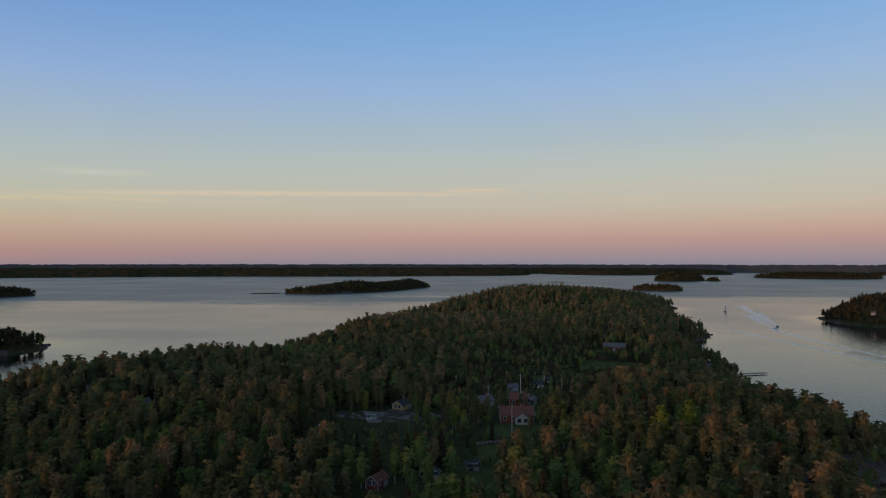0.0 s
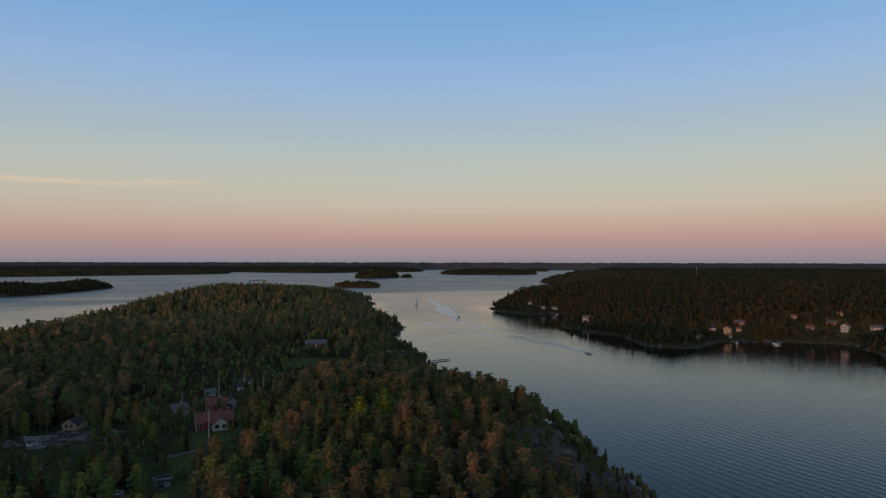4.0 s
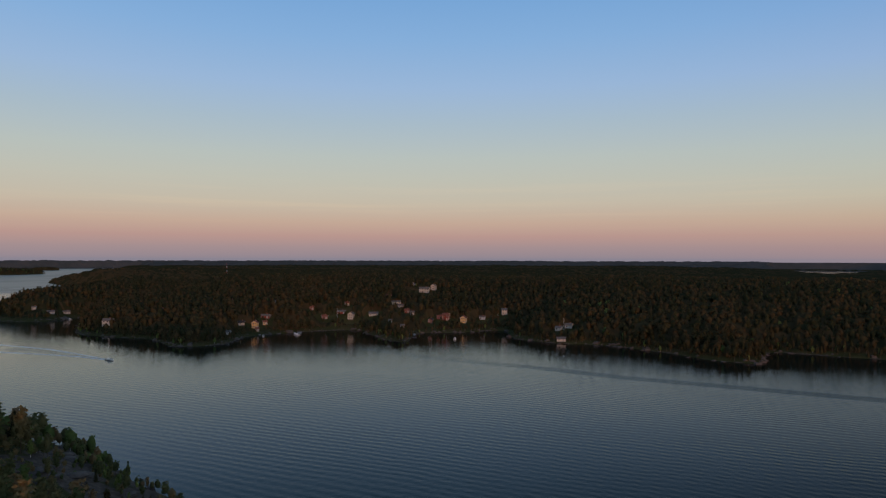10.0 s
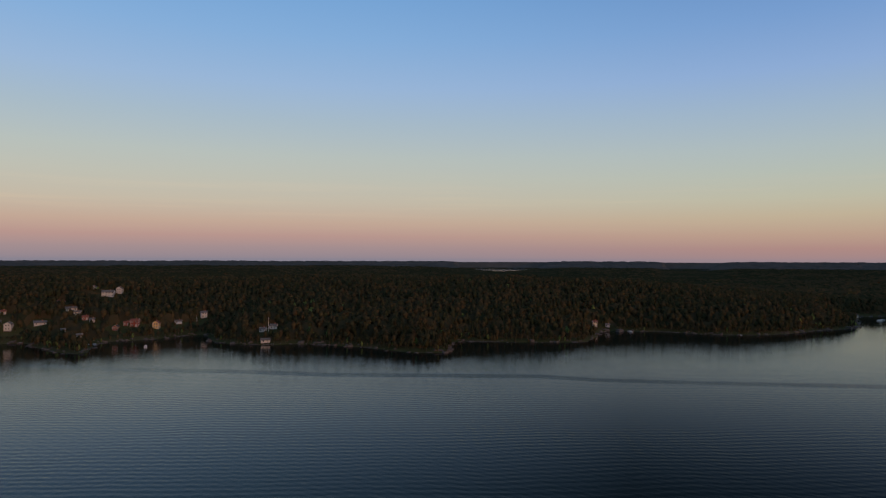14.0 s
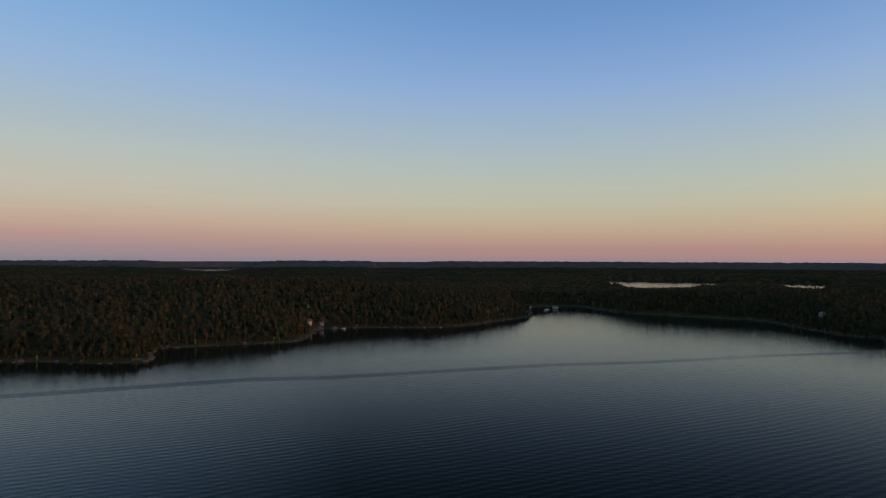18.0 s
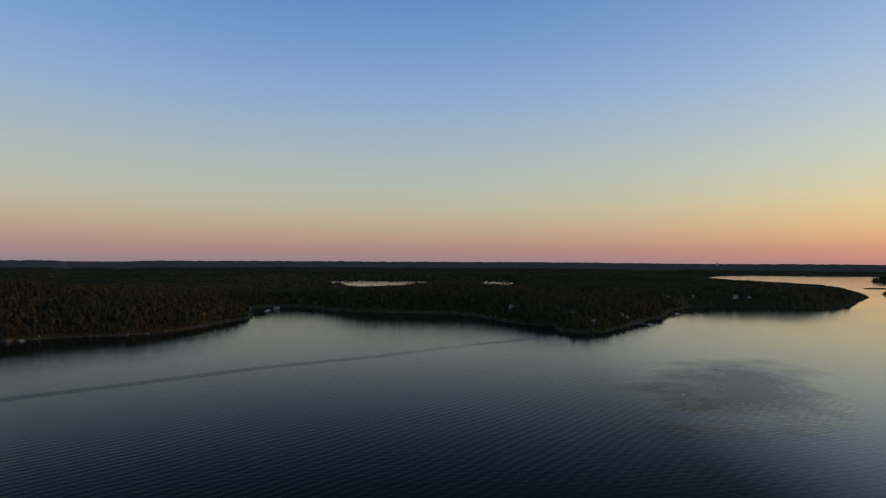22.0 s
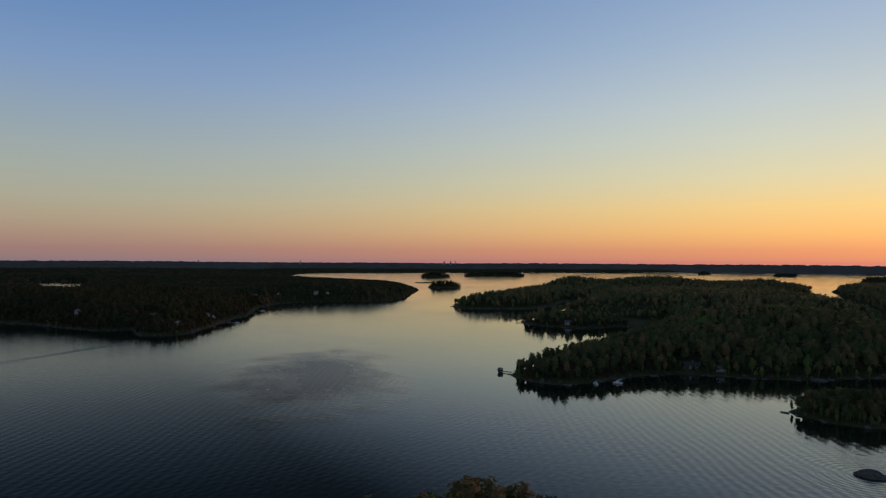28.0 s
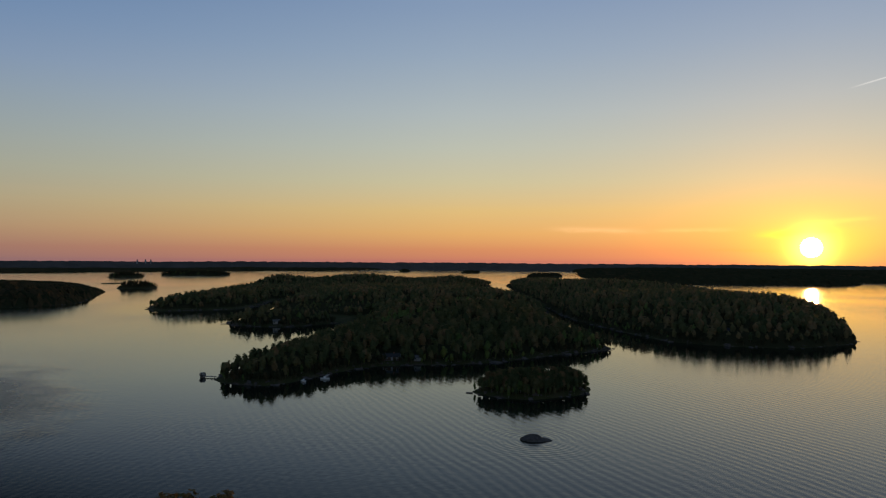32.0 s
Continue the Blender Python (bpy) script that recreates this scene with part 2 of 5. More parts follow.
def hazy_woods():
    """The last ridge, kilometres off: a plain dim backdrop; a blue-grey glow paints the evening haze."""
    m, n = material("hazy_woods")
    b = n.add("ShaderNodeBsdfPrincipled", Roughness=1.0)
    b.inputs["Specular IOR Level"].default_value = 0.0
    pos = n.add("ShaderNodeNewGeometry").outputs["Position"]
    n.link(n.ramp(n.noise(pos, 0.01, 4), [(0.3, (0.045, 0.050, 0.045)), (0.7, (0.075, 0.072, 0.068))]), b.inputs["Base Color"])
    # weak emission in place of haze in the air between
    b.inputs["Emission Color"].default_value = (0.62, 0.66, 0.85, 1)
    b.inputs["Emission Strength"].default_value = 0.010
    finish(n, b)
    return m


HAZY_RIDGE = hazy_woods()


def water_material(name, ripple=1.0, rough=0.06):
    """Brackish sea water: dark, glossy, with ripples of several lengths; wind ruffles a patch of it."""
    m, n = material(name)
    b = n.add("ShaderNodeBsdfPrincipled", Roughness=rough, IOR=1.33)
    b.inputs["Specular IOR Level"].default_value = 0.32
    b.inputs["Base Color"].default_value = (0.007, 0.012, 0.009, 1)
    b.inputs["Specular Tint"].default_value = (1.0, 0.96, 0.52, 1)
    pos = n.add("ShaderNodeNewGeometry").outputs["Position"]
    calm = n.noise(pos, 0.004, 3)
    wave = n.tree.nodes.new("ShaderNodeTexWave")
    # long swell running west, a second train across it, and rings round the bare rock
    wave.wave_type, wave.bands_direction = "BANDS", "X"
    for key, v in (("Scale", 0.076), ("Distortion", 8.0), ("Detail", 2.0), ("Detail Scale", 0.2)):
        wave.inputs[key].default_value = v
    n.link(pos, wave.inputs["Vector"])
    cross = n.tree.nodes.new("ShaderNodeTexWave")
    cross.wave_type, cross.bands_direction = "BANDS", "X"
    for key, v in (("Scale", 0.095), ("Distortion", 9.0), ("Detail", 2.0), ("Detail Scale", 0.2)):
        cross.inputs[key].default_value = v
    turned = n.tree.nodes.new("ShaderNodeVectorRotate")
    turned.rotation_type = "Z_AXIS"
    turned.inputs["Angle"].default_value = radians(34)
    n.link(pos, turned.inputs["Vector"])
    n.link(turned.outputs[0], cross.inputs["Vector"])
    rings = n.tree.nodes.new("ShaderNodeTexWave")
    rings.wave_type, rings.rings_direction = "RINGS", "SPHERICAL"
    for key, v in (("Scale", 0.14), ("Distortion", 3.0), ("Detail", 2.0), ("Detail Scale", 0.6)):
        rings.inputs[key].default_value = v
    from_rock = n.vec("SUBTRACT", pos, (-136.0, -213.0, 0.0))
    n.link(from_rock, rings.inputs["Vector"])
    close_by = n.ramp(n.math("DIVIDE", n.vec("LENGTH", from_rock, (0, 0, 0)), 34.0), [(0.2, (1, 1, 1)), (1.0, (0, 0, 0))])
    patchy = n.ramp(n.noise(pos, 0.011, 3), [(0.36, (0.5,) * 3), (0.62, (1, 1, 1))])
    swell = n.math("ADD", n.math("MULTIPLY", wave.outputs["Fac"], patchy), n.math("MULTIPLY", cross.outputs["Fac"], n.math("MULTIPLY", calm, 0.55)))
    open_water = n.ramp(n.math("DIVIDE", n.vec("LENGTH", pos, (0, 0, 0)), 900.0), [(0.28, (1, 1, 1)), (0.7, (0.3,) * 3)])
    swell = n.math("MULTIPLY", swell, open_water)
    swell = n.math("ADD", swell, n.math("MULTIPLY", n.math("MULTIPLY", rings.outputs["Fac"], close_by), 0.9))
    chop = n.math("ADD", n.noise(pos, 0.38, 3, 0.5), n.math("MULTIPLY", n.noise(pos, 1.3, 2, 0.5), 0.42))
    # grows from 0 to 1 towards the sun's side of the water
    sunward = n.tree.nodes.new("ShaderNodeMapRange")
    sunward.interpolation_type = "SMOOTHSTEP"
    for key, v in (("From Min", 85.0), ("From Max", 390.0), ("To Min", 0.0), ("To Max", 1.0)):
        sunward.inputs[key].default_value = v
    n.link(n.vec("DOT_PRODUCT", pos, (-0.8, -0.6, 0.0)), sunward.inputs[0])
    # a cat's paw of wind to the south, soft and ragged at its edges
    local = n.vec("SUBTRACT", pos, (85.0, -385.0, 0.0))
    u = n.math("DIVIDE", n.vec("DOT_PRODUCT", local, (0.978, 0.208, 0.0)), 58.0)
    v = n.math("DIVIDE", n.vec("DOT_PRODUCT", local, (0.208, -0.978, 0.0)), 122.0)
    away = n.math("SQRT", n.math("ADD", n.math("MULTIPLY", u, u), n.math("MULTIPLY", v, v)))
    away = n.math("ADD", away, n.math("MULTIPLY", n.math("SUBTRACT", n.noise(pos, 0.028, 4, 0.6), 0.5), 1.3))
    paw = n.ramp(away, [(0.30, (1, 1, 1)), (0.7, (0.55,) * 3), (1.05, (0, 0, 0))])
    fresh = sunward.outputs[0]
    livelier = n.math("ADD", 0.095, n.math("MULTIPLY", fresh, 0.075))
    height = n.math("ADD", n.math("MULTIPLY", swell, livelier), n.math("MULTIPLY", chop, 0.16))
    height = n.math("MULTIPLY", height, n.math("ADD", n.math("SUBTRACT", 0.82, n.math("MULTIPLY", fresh, 0.40)), n.math("MULTIPLY", paw, 1.5)))
    # the water lies still close under a shore
    lie = n.tree.nodes.new("ShaderNodeAttribute")
    lie.attribute_name = "shelter"
    still = n.math("SUBTRACT", 1.0, n.math("MULTIPLY", lie.outputs["Fac"], 0.85))
    height = n.math("MULTIPLY", height, still)
    bump = n.add("ShaderNodeBump", Strength=1.0, Distance=ripple)
    n.link(height, bump.inputs["Height"])
    n.link(bump.outputs[0], b.inputs["Normal"])
    # a light wind over the open water to the north
    edge = n.math("ADD", n.math("DIVIDE", n.vec("DOT_PRODUCT", pos, (-0.12, 1.0, 0.0)), 1600.0), n.math("MULTIPLY", n.math("SUBTRACT", n.noise(n.vec("MULTIPLY", pos, (0.35, 1.0, 1.0)), 0.0032, 5, 0.62), 0.5), 0.9))
    north = n.ramp(edge, [(0.22, (0, 0, 0)), (0.42, (0.4,) * 3), (0.64, (0.42,) * 3), (0.80, (1, 1, 1))])
    gloss = n.ramp(calm, [(0.40, (rough * 0.8,) * 3), (0.62, (rough * 1.7,) * 3)])
    gloss = n.math("ADD", gloss, n.math("MULTIPLY", north, 0.26))
    gloss = n.math("ADD", gloss, n.math("ADD", n.math("MULTIPLY", fresh, 0.03), n.math("MULTIPLY", paw, 0.24)))
    n.link(n.math("MULTIPLY", gloss, still), b.inputs["Roughness"])
    # reflection dimmed by hand across the south-eastern headings, to darken the water there
    dim_sector = n.ramp(n.vec("DOT_PRODUCT", n.vec("NORMALIZE", pos, (0, 0, 0)), (0.629, -0.777, 0.0)), [(0.30, (0, 0, 0)), (0.85, (1, 1, 1))])
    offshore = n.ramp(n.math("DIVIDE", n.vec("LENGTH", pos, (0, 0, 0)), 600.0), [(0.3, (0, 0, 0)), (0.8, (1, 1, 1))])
    dim_sector = n.math("MULTIPLY", dim_sector, n.math("SUBTRACT", 0.95, n.math("MULTIPLY", offshore, 0.24)))
    mirror = n.math("MULTIPLY", n.math("ADD", 0.175, n.math("MULTIPLY", offshore, 0.16)), n.math("SUBTRACT", 1.0, dim_sector))
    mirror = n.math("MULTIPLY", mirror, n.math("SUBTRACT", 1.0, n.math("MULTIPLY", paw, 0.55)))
    # reflection lifted by hand on the sun's side, to brighten the water
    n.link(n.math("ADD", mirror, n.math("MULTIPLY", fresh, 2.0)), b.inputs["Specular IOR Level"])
    finish(n, b)
    return m


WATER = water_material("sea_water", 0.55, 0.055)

# ---- shape of the land ----
HOME = [(361, 985), (334, 930), (299, 830), (265, 720), (250, 640), (257, 612), (232, 575), (205, 535), (190, 470),
        (182, 405), (160, 330), (157, 268), (160, 232), (160, 207), (146, 166), (134, 134), (98, 70), (66, 20),
        (54, -50), (44, -115), (30, -155), (-8, -168), (-36, -158), (-52, -110), (-75, -50), (-130, 20), (-175, 110),
        (-212, 200), (-214, 285), (-178, 345), (-158, 395), (-130, 408), (-113, 470), (-97, 562), (-60, 700), (20, 850),
        (90, 960), (180, 1020), (270, 1030), (335, 1005)]
COAST_NORTH = [(3500, 3950), (2900, 3400), (1800, 2330), (1330, 1830), (1212, 1735), (1074, 1473), (960, 1250), (800, 1010), (620, 870),
               (500, 822), (465, 790), (452, 721), (477, 679), (514, 686), (480, 630), (437, 584), (405, 531), (399, 482),
               (405, 447), (380, 397), (388, 379), (410, 373), (447, 386), (472, 380), (508, 358), (538, 320), (514, 297),
               (488, 264), (478, 240), (518, 252), (548, 252), (562, 222), (589, 205), (588, 187), (543, 169), (529, 139),
               (522, 113), (528, 85), (506, 36), (481, 9), (473, -24)]
COAST_SOUTH = [(502, -32), (536, -40), (534, -75), (531, -140), (545, -158), (604, -180), (612, -212), (598, -254),
               (574, -301), (582, -343), (608, -400), (632, -452), (668, -484), (735, -530), (762, -572), (735, -616),
               (690, -612), (646, -602), (606, -606), (571, -622), (528, -641), (478, -664), (442, -654), (404, -634), (345, -607), (318, -618),
               (286, -571), (252, -586), (256, -640), (259, -713), (266, -818), (288, -920), (282, -1010), (228, -1050), (153, -1074), (106, -1145), (98, -1400), (96, -1519), (150, -1800), (210, -2010), (320, -2160), (620, -2500)]
COAST_FAR = [(740, -2860), (740, -3300), (198, -3608), (-467, -3985), (-977, -4014), (-1537, -4527), (-1700, -5300),
             (2500, -5600), (5300, -3200), (6200, 0), (5800, 3000)]
MAINLAND = COAST_NORTH + COAST_SOUTH + COAST_FAR
BIG_ISLAND = [(4, -1015), (0, -935), (-62, -927), (-111, -938), (-150, -1000), (-190, -1110), (-225, -1120), (-180, -985),
              (-110, -800), (-76, -729), (-84, -694), (-130, -668), (-188, -690), (-194, -646), (-142, -556), (-80, -470),
              (-36, -402), (-37, -378), (-56, -362), (-74, -366), (-92, -380), (-115, -394), (-140, -401), (-172, -388),
              (-211, -384), (-242, -391), (-290, -401), (-337, -408), (-342, -440), (-362, -505), (-408, -600), (-548, -850),
              (-630, -1180), (-720, -1380), (-880, -1600), (-900, -1740), (-760, -1740), (-560, -1640), (-420, -1700),
              (-250, -1600), (-120, -1350), (-40, -1120)]
SUN_ISLAND = [(-960, -1640), (-690, -1110), (-480, -680), (-440, -560), (-416, -460), (-416, -420), (-436, -385),
              (-475, -357), (-528, -354), (-560, -358), (-590, -382), (-662, -434), (-765, -518), (-880, -700), (-930, -980), (-1010, -1300),
              (-1060, -1560)]
SUN_SHORE = [(-1790, -2400), (-1632, -2141), (-1535, -1680), (-1608, -1520), (-1819, -1366), (-2060, -1302), (-2280, -1500),
             (-2300, -1250), (-2600, -900), (-3400, -700), (-5200, -600), (-5600, -3000), (-3500, -4400), (-2300, -3100)]
NORTH_SHORE = [(-2900, 1500), (-2350, 2250), (-1900, 2730), (-1528, 2946), (-1049, 3076), (-505, 3091), (46, 3234), (424, 3384),
               (500, 3700), (560, 3900), (690, 3620), (954, 3400), (1252, 3540), (1605, 3572), (1850, 4200), (2000, 5000), (0, 5900),
               (-4000, 4500), (-4800, 2500)]


def lattice(ix, iy, seed):
    """A fixed random number from 0 to 1 for each corner of a lattice."""
    k = (ix.astype(np.int64) * 374761393 + iy.astype(np.int64) * 668265263 + seed * 974711) & 0x7FFFFFFF
    k = ((k ^ (k >> 13)) * 1274126177) & 0x7FFFFFFF
    return ((k ^ (k >> 16)) & 0xFFFF) / 65535.0


def rough_field(x, y, size, seed=0, octaves=3):
    """Smooth noise from -1 to 1 with features of that size in metres."""
    total, gain = np.zeros_like(x, dtype=float), 0.0
    for o in range(octaves):
        s, a = size / 2 ** o, 0.5 ** o
        u, v = x / s, y / s
        iu, iv = np.floor(u), np.floor(v)
        fu, fv = u - iu, v - iv
        fu, fv = fu * fu * (3 - 2 * fu), fv * fv * (3 - 2 * fv)
        c = [lattice(iu + i, iv + j, seed + o) for j in (0, 1) for i in (0, 1)]
        total += a * ((c[0] * (1 - fu) + c[1] * fu) * (1 - fv) + (c[2] * (1 - fu) + c[3] * fu) * fv)
        gain += a
    return 2 * total / gain - 1


def rounded(poly, times=2):
    """A smooth outline through the corners."""
    b = np.array(poly, dtype=float)
    a, c, d = np.roll(b, 1, axis=0), np.roll(b, -1, axis=0), np.roll(b, -2, axis=0)
    out = []
    for i in range(times + 1):
        t = i / (times + 1)
        out.append(0.5 * (2 * b + (c - a) * t + (2 * a - 5 * b + 4 * c - d) * t * t + (3 * b - a - 3 * c + d) * t ** 3))
    return np.stack(out, 1).reshape(-1, 2)


def inland(poly, x, y):
    """Metres from the shore, positive on land."""
    out = np.empty(len(x))
    a, b = poly, np.roll(poly, -1, axis=0)
    e = b - a
    ee = (e ** 2).sum(1) + 1e-9
    for s in range(0, len(x), 8000):
        px, py = x[s:s + 8000, None], y[s:s + 8000, None]
        dx, dy = px - a[:, 0], py - a[:, 1]
        t = np.clip((dx * e[:, 0] + dy * e[:, 1]) / ee, 0, 1)
        d = np.sqrt(((dx - t * e[:, 0]) ** 2 + (dy - t * e[:, 1]) ** 2).min(1))
        cross = (a[:, 1] > py) != (b[:, 1] > py)
        at = e[:, 0] * (py - a[:, 1]) / np.where(np.abs(e[:, 1]) < 1e-9, 1e-9, e[:, 1]) + a[:, 0]
        odd = (cross & (px < at)).sum(1) % 2 == 1
        out[s:s + 8000] = np.where(odd, d, -d)
    return out


def smooth(v, lo, hi):
    t = np.clip((v - lo) / (hi - lo), 0, 1)
    return t * t * (3 - 2 * t)


class Land:
    """One body of land: its outline, how it rises from the shore, its hills (x, y, height, radius) and hollows."""

    def __init__(self, name, outline, rise=8.0, reach=45.0, hills=(), uneven=3.0, wobble=5.0, bank=1.2, cut=2):
        self.name, self.poly = name, rounded(outline, cut)
        self.rise, self.reach, self.hills, self.uneven, self.wobble, self.bank = rise, reach, hills, uneven, wobble, bank
        self.box = (*self.poly.min(0), *self.poly.max(0))

    def shore(self, x, y):
        d = np.full(len(x), -99.0)
        m = (x > self.box[0] - 30) & (x < self.box[2] + 30) & (y > self.box[1] - 30) & (y < self.box[3] + 30)
        if m.any():
            d[m] = inland(self.poly, x[m], y[m]) + self.wobble * rough_field(x[m], y[m], 34.0, 7)
        return d

    def height(self, x, y, d=None):
        d = self.shore(x, y) if d is None else d
        r = np.hypot(x, y)
        up = np.maximum(d, 0)
        z = self.bank * (1 - np.exp(-up / 2.5)) + self.rise * (1 - np.exp(-up / self.reach))
        inner = smooth(d, 6, 60)
        z += inner * self.uneven * (rough_field(x, y, 130.0, 3) + 0.6)
        for hx, hy, hh, hr in self.hills:
            z += smooth(d, 0, 45) * hh * np.exp(-((x - hx) ** 2 + (y - hy) ** 2) / hr ** 2)
        if self.name == "mainland":
            b = np.degrees(np.arctan2(x, y)) % 360
            z *= 1 - 0.72 * smooth(r, 950, 1300) * smooth(b, 84, 96) * (1 - smooth(b, 158, 166))
            z *= 1 - 0.75 * smooth(r, 1200, 1600) * smooth(b, 152, 162)
        z = np.where(d < 0, np.maximum(0.35 * d, -4.0), z)
        for az, half, r0, r1 in LAKES if self.name == "mainland" else ():
            b = np.degrees(np.arctan2(x, y)) % 360
            if not ((np.abs(b - az) < 1.3 * half) & (r > r0) & (r < r1)).any():
                continue
            off = np.minimum(((b - az) / half) ** 2, 4) + 0.25 * rough_field(b, r / 300, 0.7, 61)
            edge = np.minimum(1 - off, np.minimum(r - r0 - (r1 - r0) * 0.7 * off, r1 - r) / 100)
            z = np.where(edge > 0, np.minimum(z, -1.0), z)
        return z


# lakes inland: heading, half its width in degrees, distances of its two ends
LAKES = [(137.0, 5.2, 1320, 2200), (147.6, 2.0, 1360, 2200), (113.0, 0.9, 4150, 4840), (115.2, 1.1, 4150, 4840), (98.1, 2.8, 3450, 4850)]


def oval(x, y, a, b, turn, seed):
    """The outline of an islet: an uneven oval."""
    rng = random.Random(seed)
    c, s = math.cos(radians(turn)), math.sin(radians(turn))
    pts = []
    for i in range(14):
        f = 2 * math.pi * i / 14
        k = 1 + rng.uniform(-0.16, 0.16)
        u, v = a * k * math.cos(f), b * k * math.sin(f)
        pts.append((x + c * u - s * v, y + s * u + c * v))
    return pts


LANDS = {
    "home_island": Land("home_island", HOME, 7, 30, [(150, 820, 15, 150), (40, 930, 6, 120), (-70, 520, 6, 60), (0, 640, -6, 75), (-120, 320, 4, 80),
                                                     (95, 190, 7.5, 70), (140, 188, 4, 28), (140, 163, 6, 30), (60, 90, 4, 60), (-10, 700, 1, 90), (-60, 215, 5, 60), (-165, 270, 5, 55), (-5, -125, 5, 45)], 2.5, 4, 1.6),
    "mainland": Land("mainland", MAINLAND, 9, 70, [(760, 520, 16, 230), (900, 200, 15, 260), (760, -40, 12, 170), (820, -270, 12, 180),
                                                   (520, -800, 12, 200), (620, 800, 12, 160), (1300, 900, 14, 500), (1250, -250, 10, 400),
                                                   (300, -1250, 9, 250), (1150, 1350, 16, 300), (705, 330, 9, 48), (590, 340, 4, 60)], 5.0, 5, 1.0),
    "big_island": Land("big_island", BIG_ISLAND, 4.5, 50, [(-275, -545, 13, 88), (-360, -900, 10, 190), (-262, -1500, 17, 62), (-453, -1470, 19, 115), (-696, -1400, 17, 95),
                                                         (-100, -1020, 3, 90)], 3.0, 4, 1.2),
    "sun_island": Land("sun_island", SUN_ISLAND, 8, 40, [(-600, -560, 11, 170), (-820, -1000, 12, 220)], 3.0, 4, 1.2),
    "sun_shore": Land("sun_shore", SUN_SHORE, 16, 150, (), 6.0, 8, 1.0),
    "north_shore": Land("north_shore", NORTH_SHORE, 16, 180, (), 6.0, 8, 1.5),
}
# x, y, half length, half width, turn, height above the shore
ISLETS = [(-195, 1610, 250, 88, 59, 4.5), (-392, 1408, 34, 9, 15, 1.2), (245, 1957, 30, 12, 5, 1.2), (399, 2236, 34, 12, 0, 1.2),
          (-930, 1290, 100, 60, 40, 9), (-378, 486, 62, 56, 20, 5), (1640, 2800, 230, 120, -30, 20), (890, 2420, 100, 80, 20, 30),
          (1015, 2390, 26, 18, 0, 6), (535, 1590, 62, 34, -20, 5), (2390, 3450, 80, 50, 0, 8), (36, -1668, 44, 24, 8, 7),
          (105, -1992, 30, 8, 2, 1.5), (95, -2690, 66, 48, 0, 10), (-160, -2965, 140, 60, 0, 12), (-1580, -2392, 95, 40, 10, 9),
          (-1400, -3650, 42, 24, 20, 8), (-186, -291, 33, 17, 170, 3.2), (-1650, -3250, 60, 22, 0, 6)]
# humps of the long rocky island
KNOLLS = [(-215, 1560, 9, 50), (-120, 1660, 4, 40), (-70, 1740, 11, 55)]
for k, (ix, iy, ia, ib, it, ih) in enumerate(ISLETS):
    LANDS["islet_%d" % (k + 1)] = Land("islet", oval(ix, iy, ia, ib, it, k), ih, min(ia, ib) * 0.45, KNOLLS if k == 0 else (), 0.6, min(3.0, ib * 0.12), 1.0)


def ground_height(x, y):
    x, y = np.atleast_1d(np.asarray(x, float)), np.atleast_1d(np.asarray(y, float))
    z = np.full(len(x), -4.0)
    for land in LANDS.values():
        x0, y0, x1, y1 = land.box
        if ((x > x0 - 30) & (x < x1 + 30) & (y > y0 - 30) & (y < y1 + 30)).any():
            z = np.maximum(z, land.height(x, y))
    return z


def quad_mesh(name, verts, quads, mats, pick=None, tint=None, shade=False):
    me = bpy.data.meshes.new(name)
    me.vertices.add(len(verts))
    me.vertices.foreach_set("co", np.asarray(verts, np.float32).ravel())
    quads = np.asarray(quads)
    corners = quads.shape[1]
    me.loops.add(len(quads) * corners)
    me.loops.foreach_set("vertex_index", np.asarray(quads, np.int32).ravel())
    me.polygons.add(len(quads))
    me.polygons.foreach_set("loop_start", np.arange(0, len(quads) * corners, corners, dtype=np.int32))
    for m in mats:
        me.materials.append(m)
    if pick is not None:
        me.polygons.foreach_set("material_index", np.asarray(pick, np.int32))
    me.update(calc_edges=True)
    if tint is not None:
        me.attributes.new("tint", "FLOAT", "POINT").data.foreach_set("value", np.asarray(tint, np.float32))
    me.polygons.foreach_set("use_smooth", np.full(len(quads), shade))
    return me


def grid_quads(nu, nv):
    i = np.arange(nu - 1)[:, None] * nv + np.arange(nv - 1)[None, :]
    return np.stack([i, i + nv, i + nv + 1, i + 1], -1).reshape(-1, 4)


# patches kept free of trees: x, y, radius
CLEAR = []
# bare granite: x, y, radius; grass: x, y, radius
BARE = [(-16, 240, 8), (-10, 232, 6), (-24, 229, 7), (-36, 234, 5), (143, 205, 12), (136, 184, 11), (124, 165, 9), (98, 150, 9), (110, 166, 12), (128, 176, 11), (148, 222, 8), (117, 149, 9), (104, 134, 8), (92, 160, 7), (154, 186, 9), (149, 172, 9), (141, 158, 9), (130, 146, 8), (-310, 1470, 48), (-225, 1455, 30), (-150, 1540, 26), (-60, 1640, 30), (-185, -290, 5)]
LAWN = [(25, 216, 12), (18, 190, 11), (36, 284, 9), (52, 330, 8), (75, 362, 9), (98, 374, 16), (118, 378, 11), (55, 384, 8), (110, 428, 14), (8, 170, 8), (106, 357, 15), (90, 362, 12), (114, 346, 9)]
CLEAR += [(x, y, r * 0.85) for x, y, r in LAWN] + [(x, y, r * 0.6) for x, y, r in BARE]
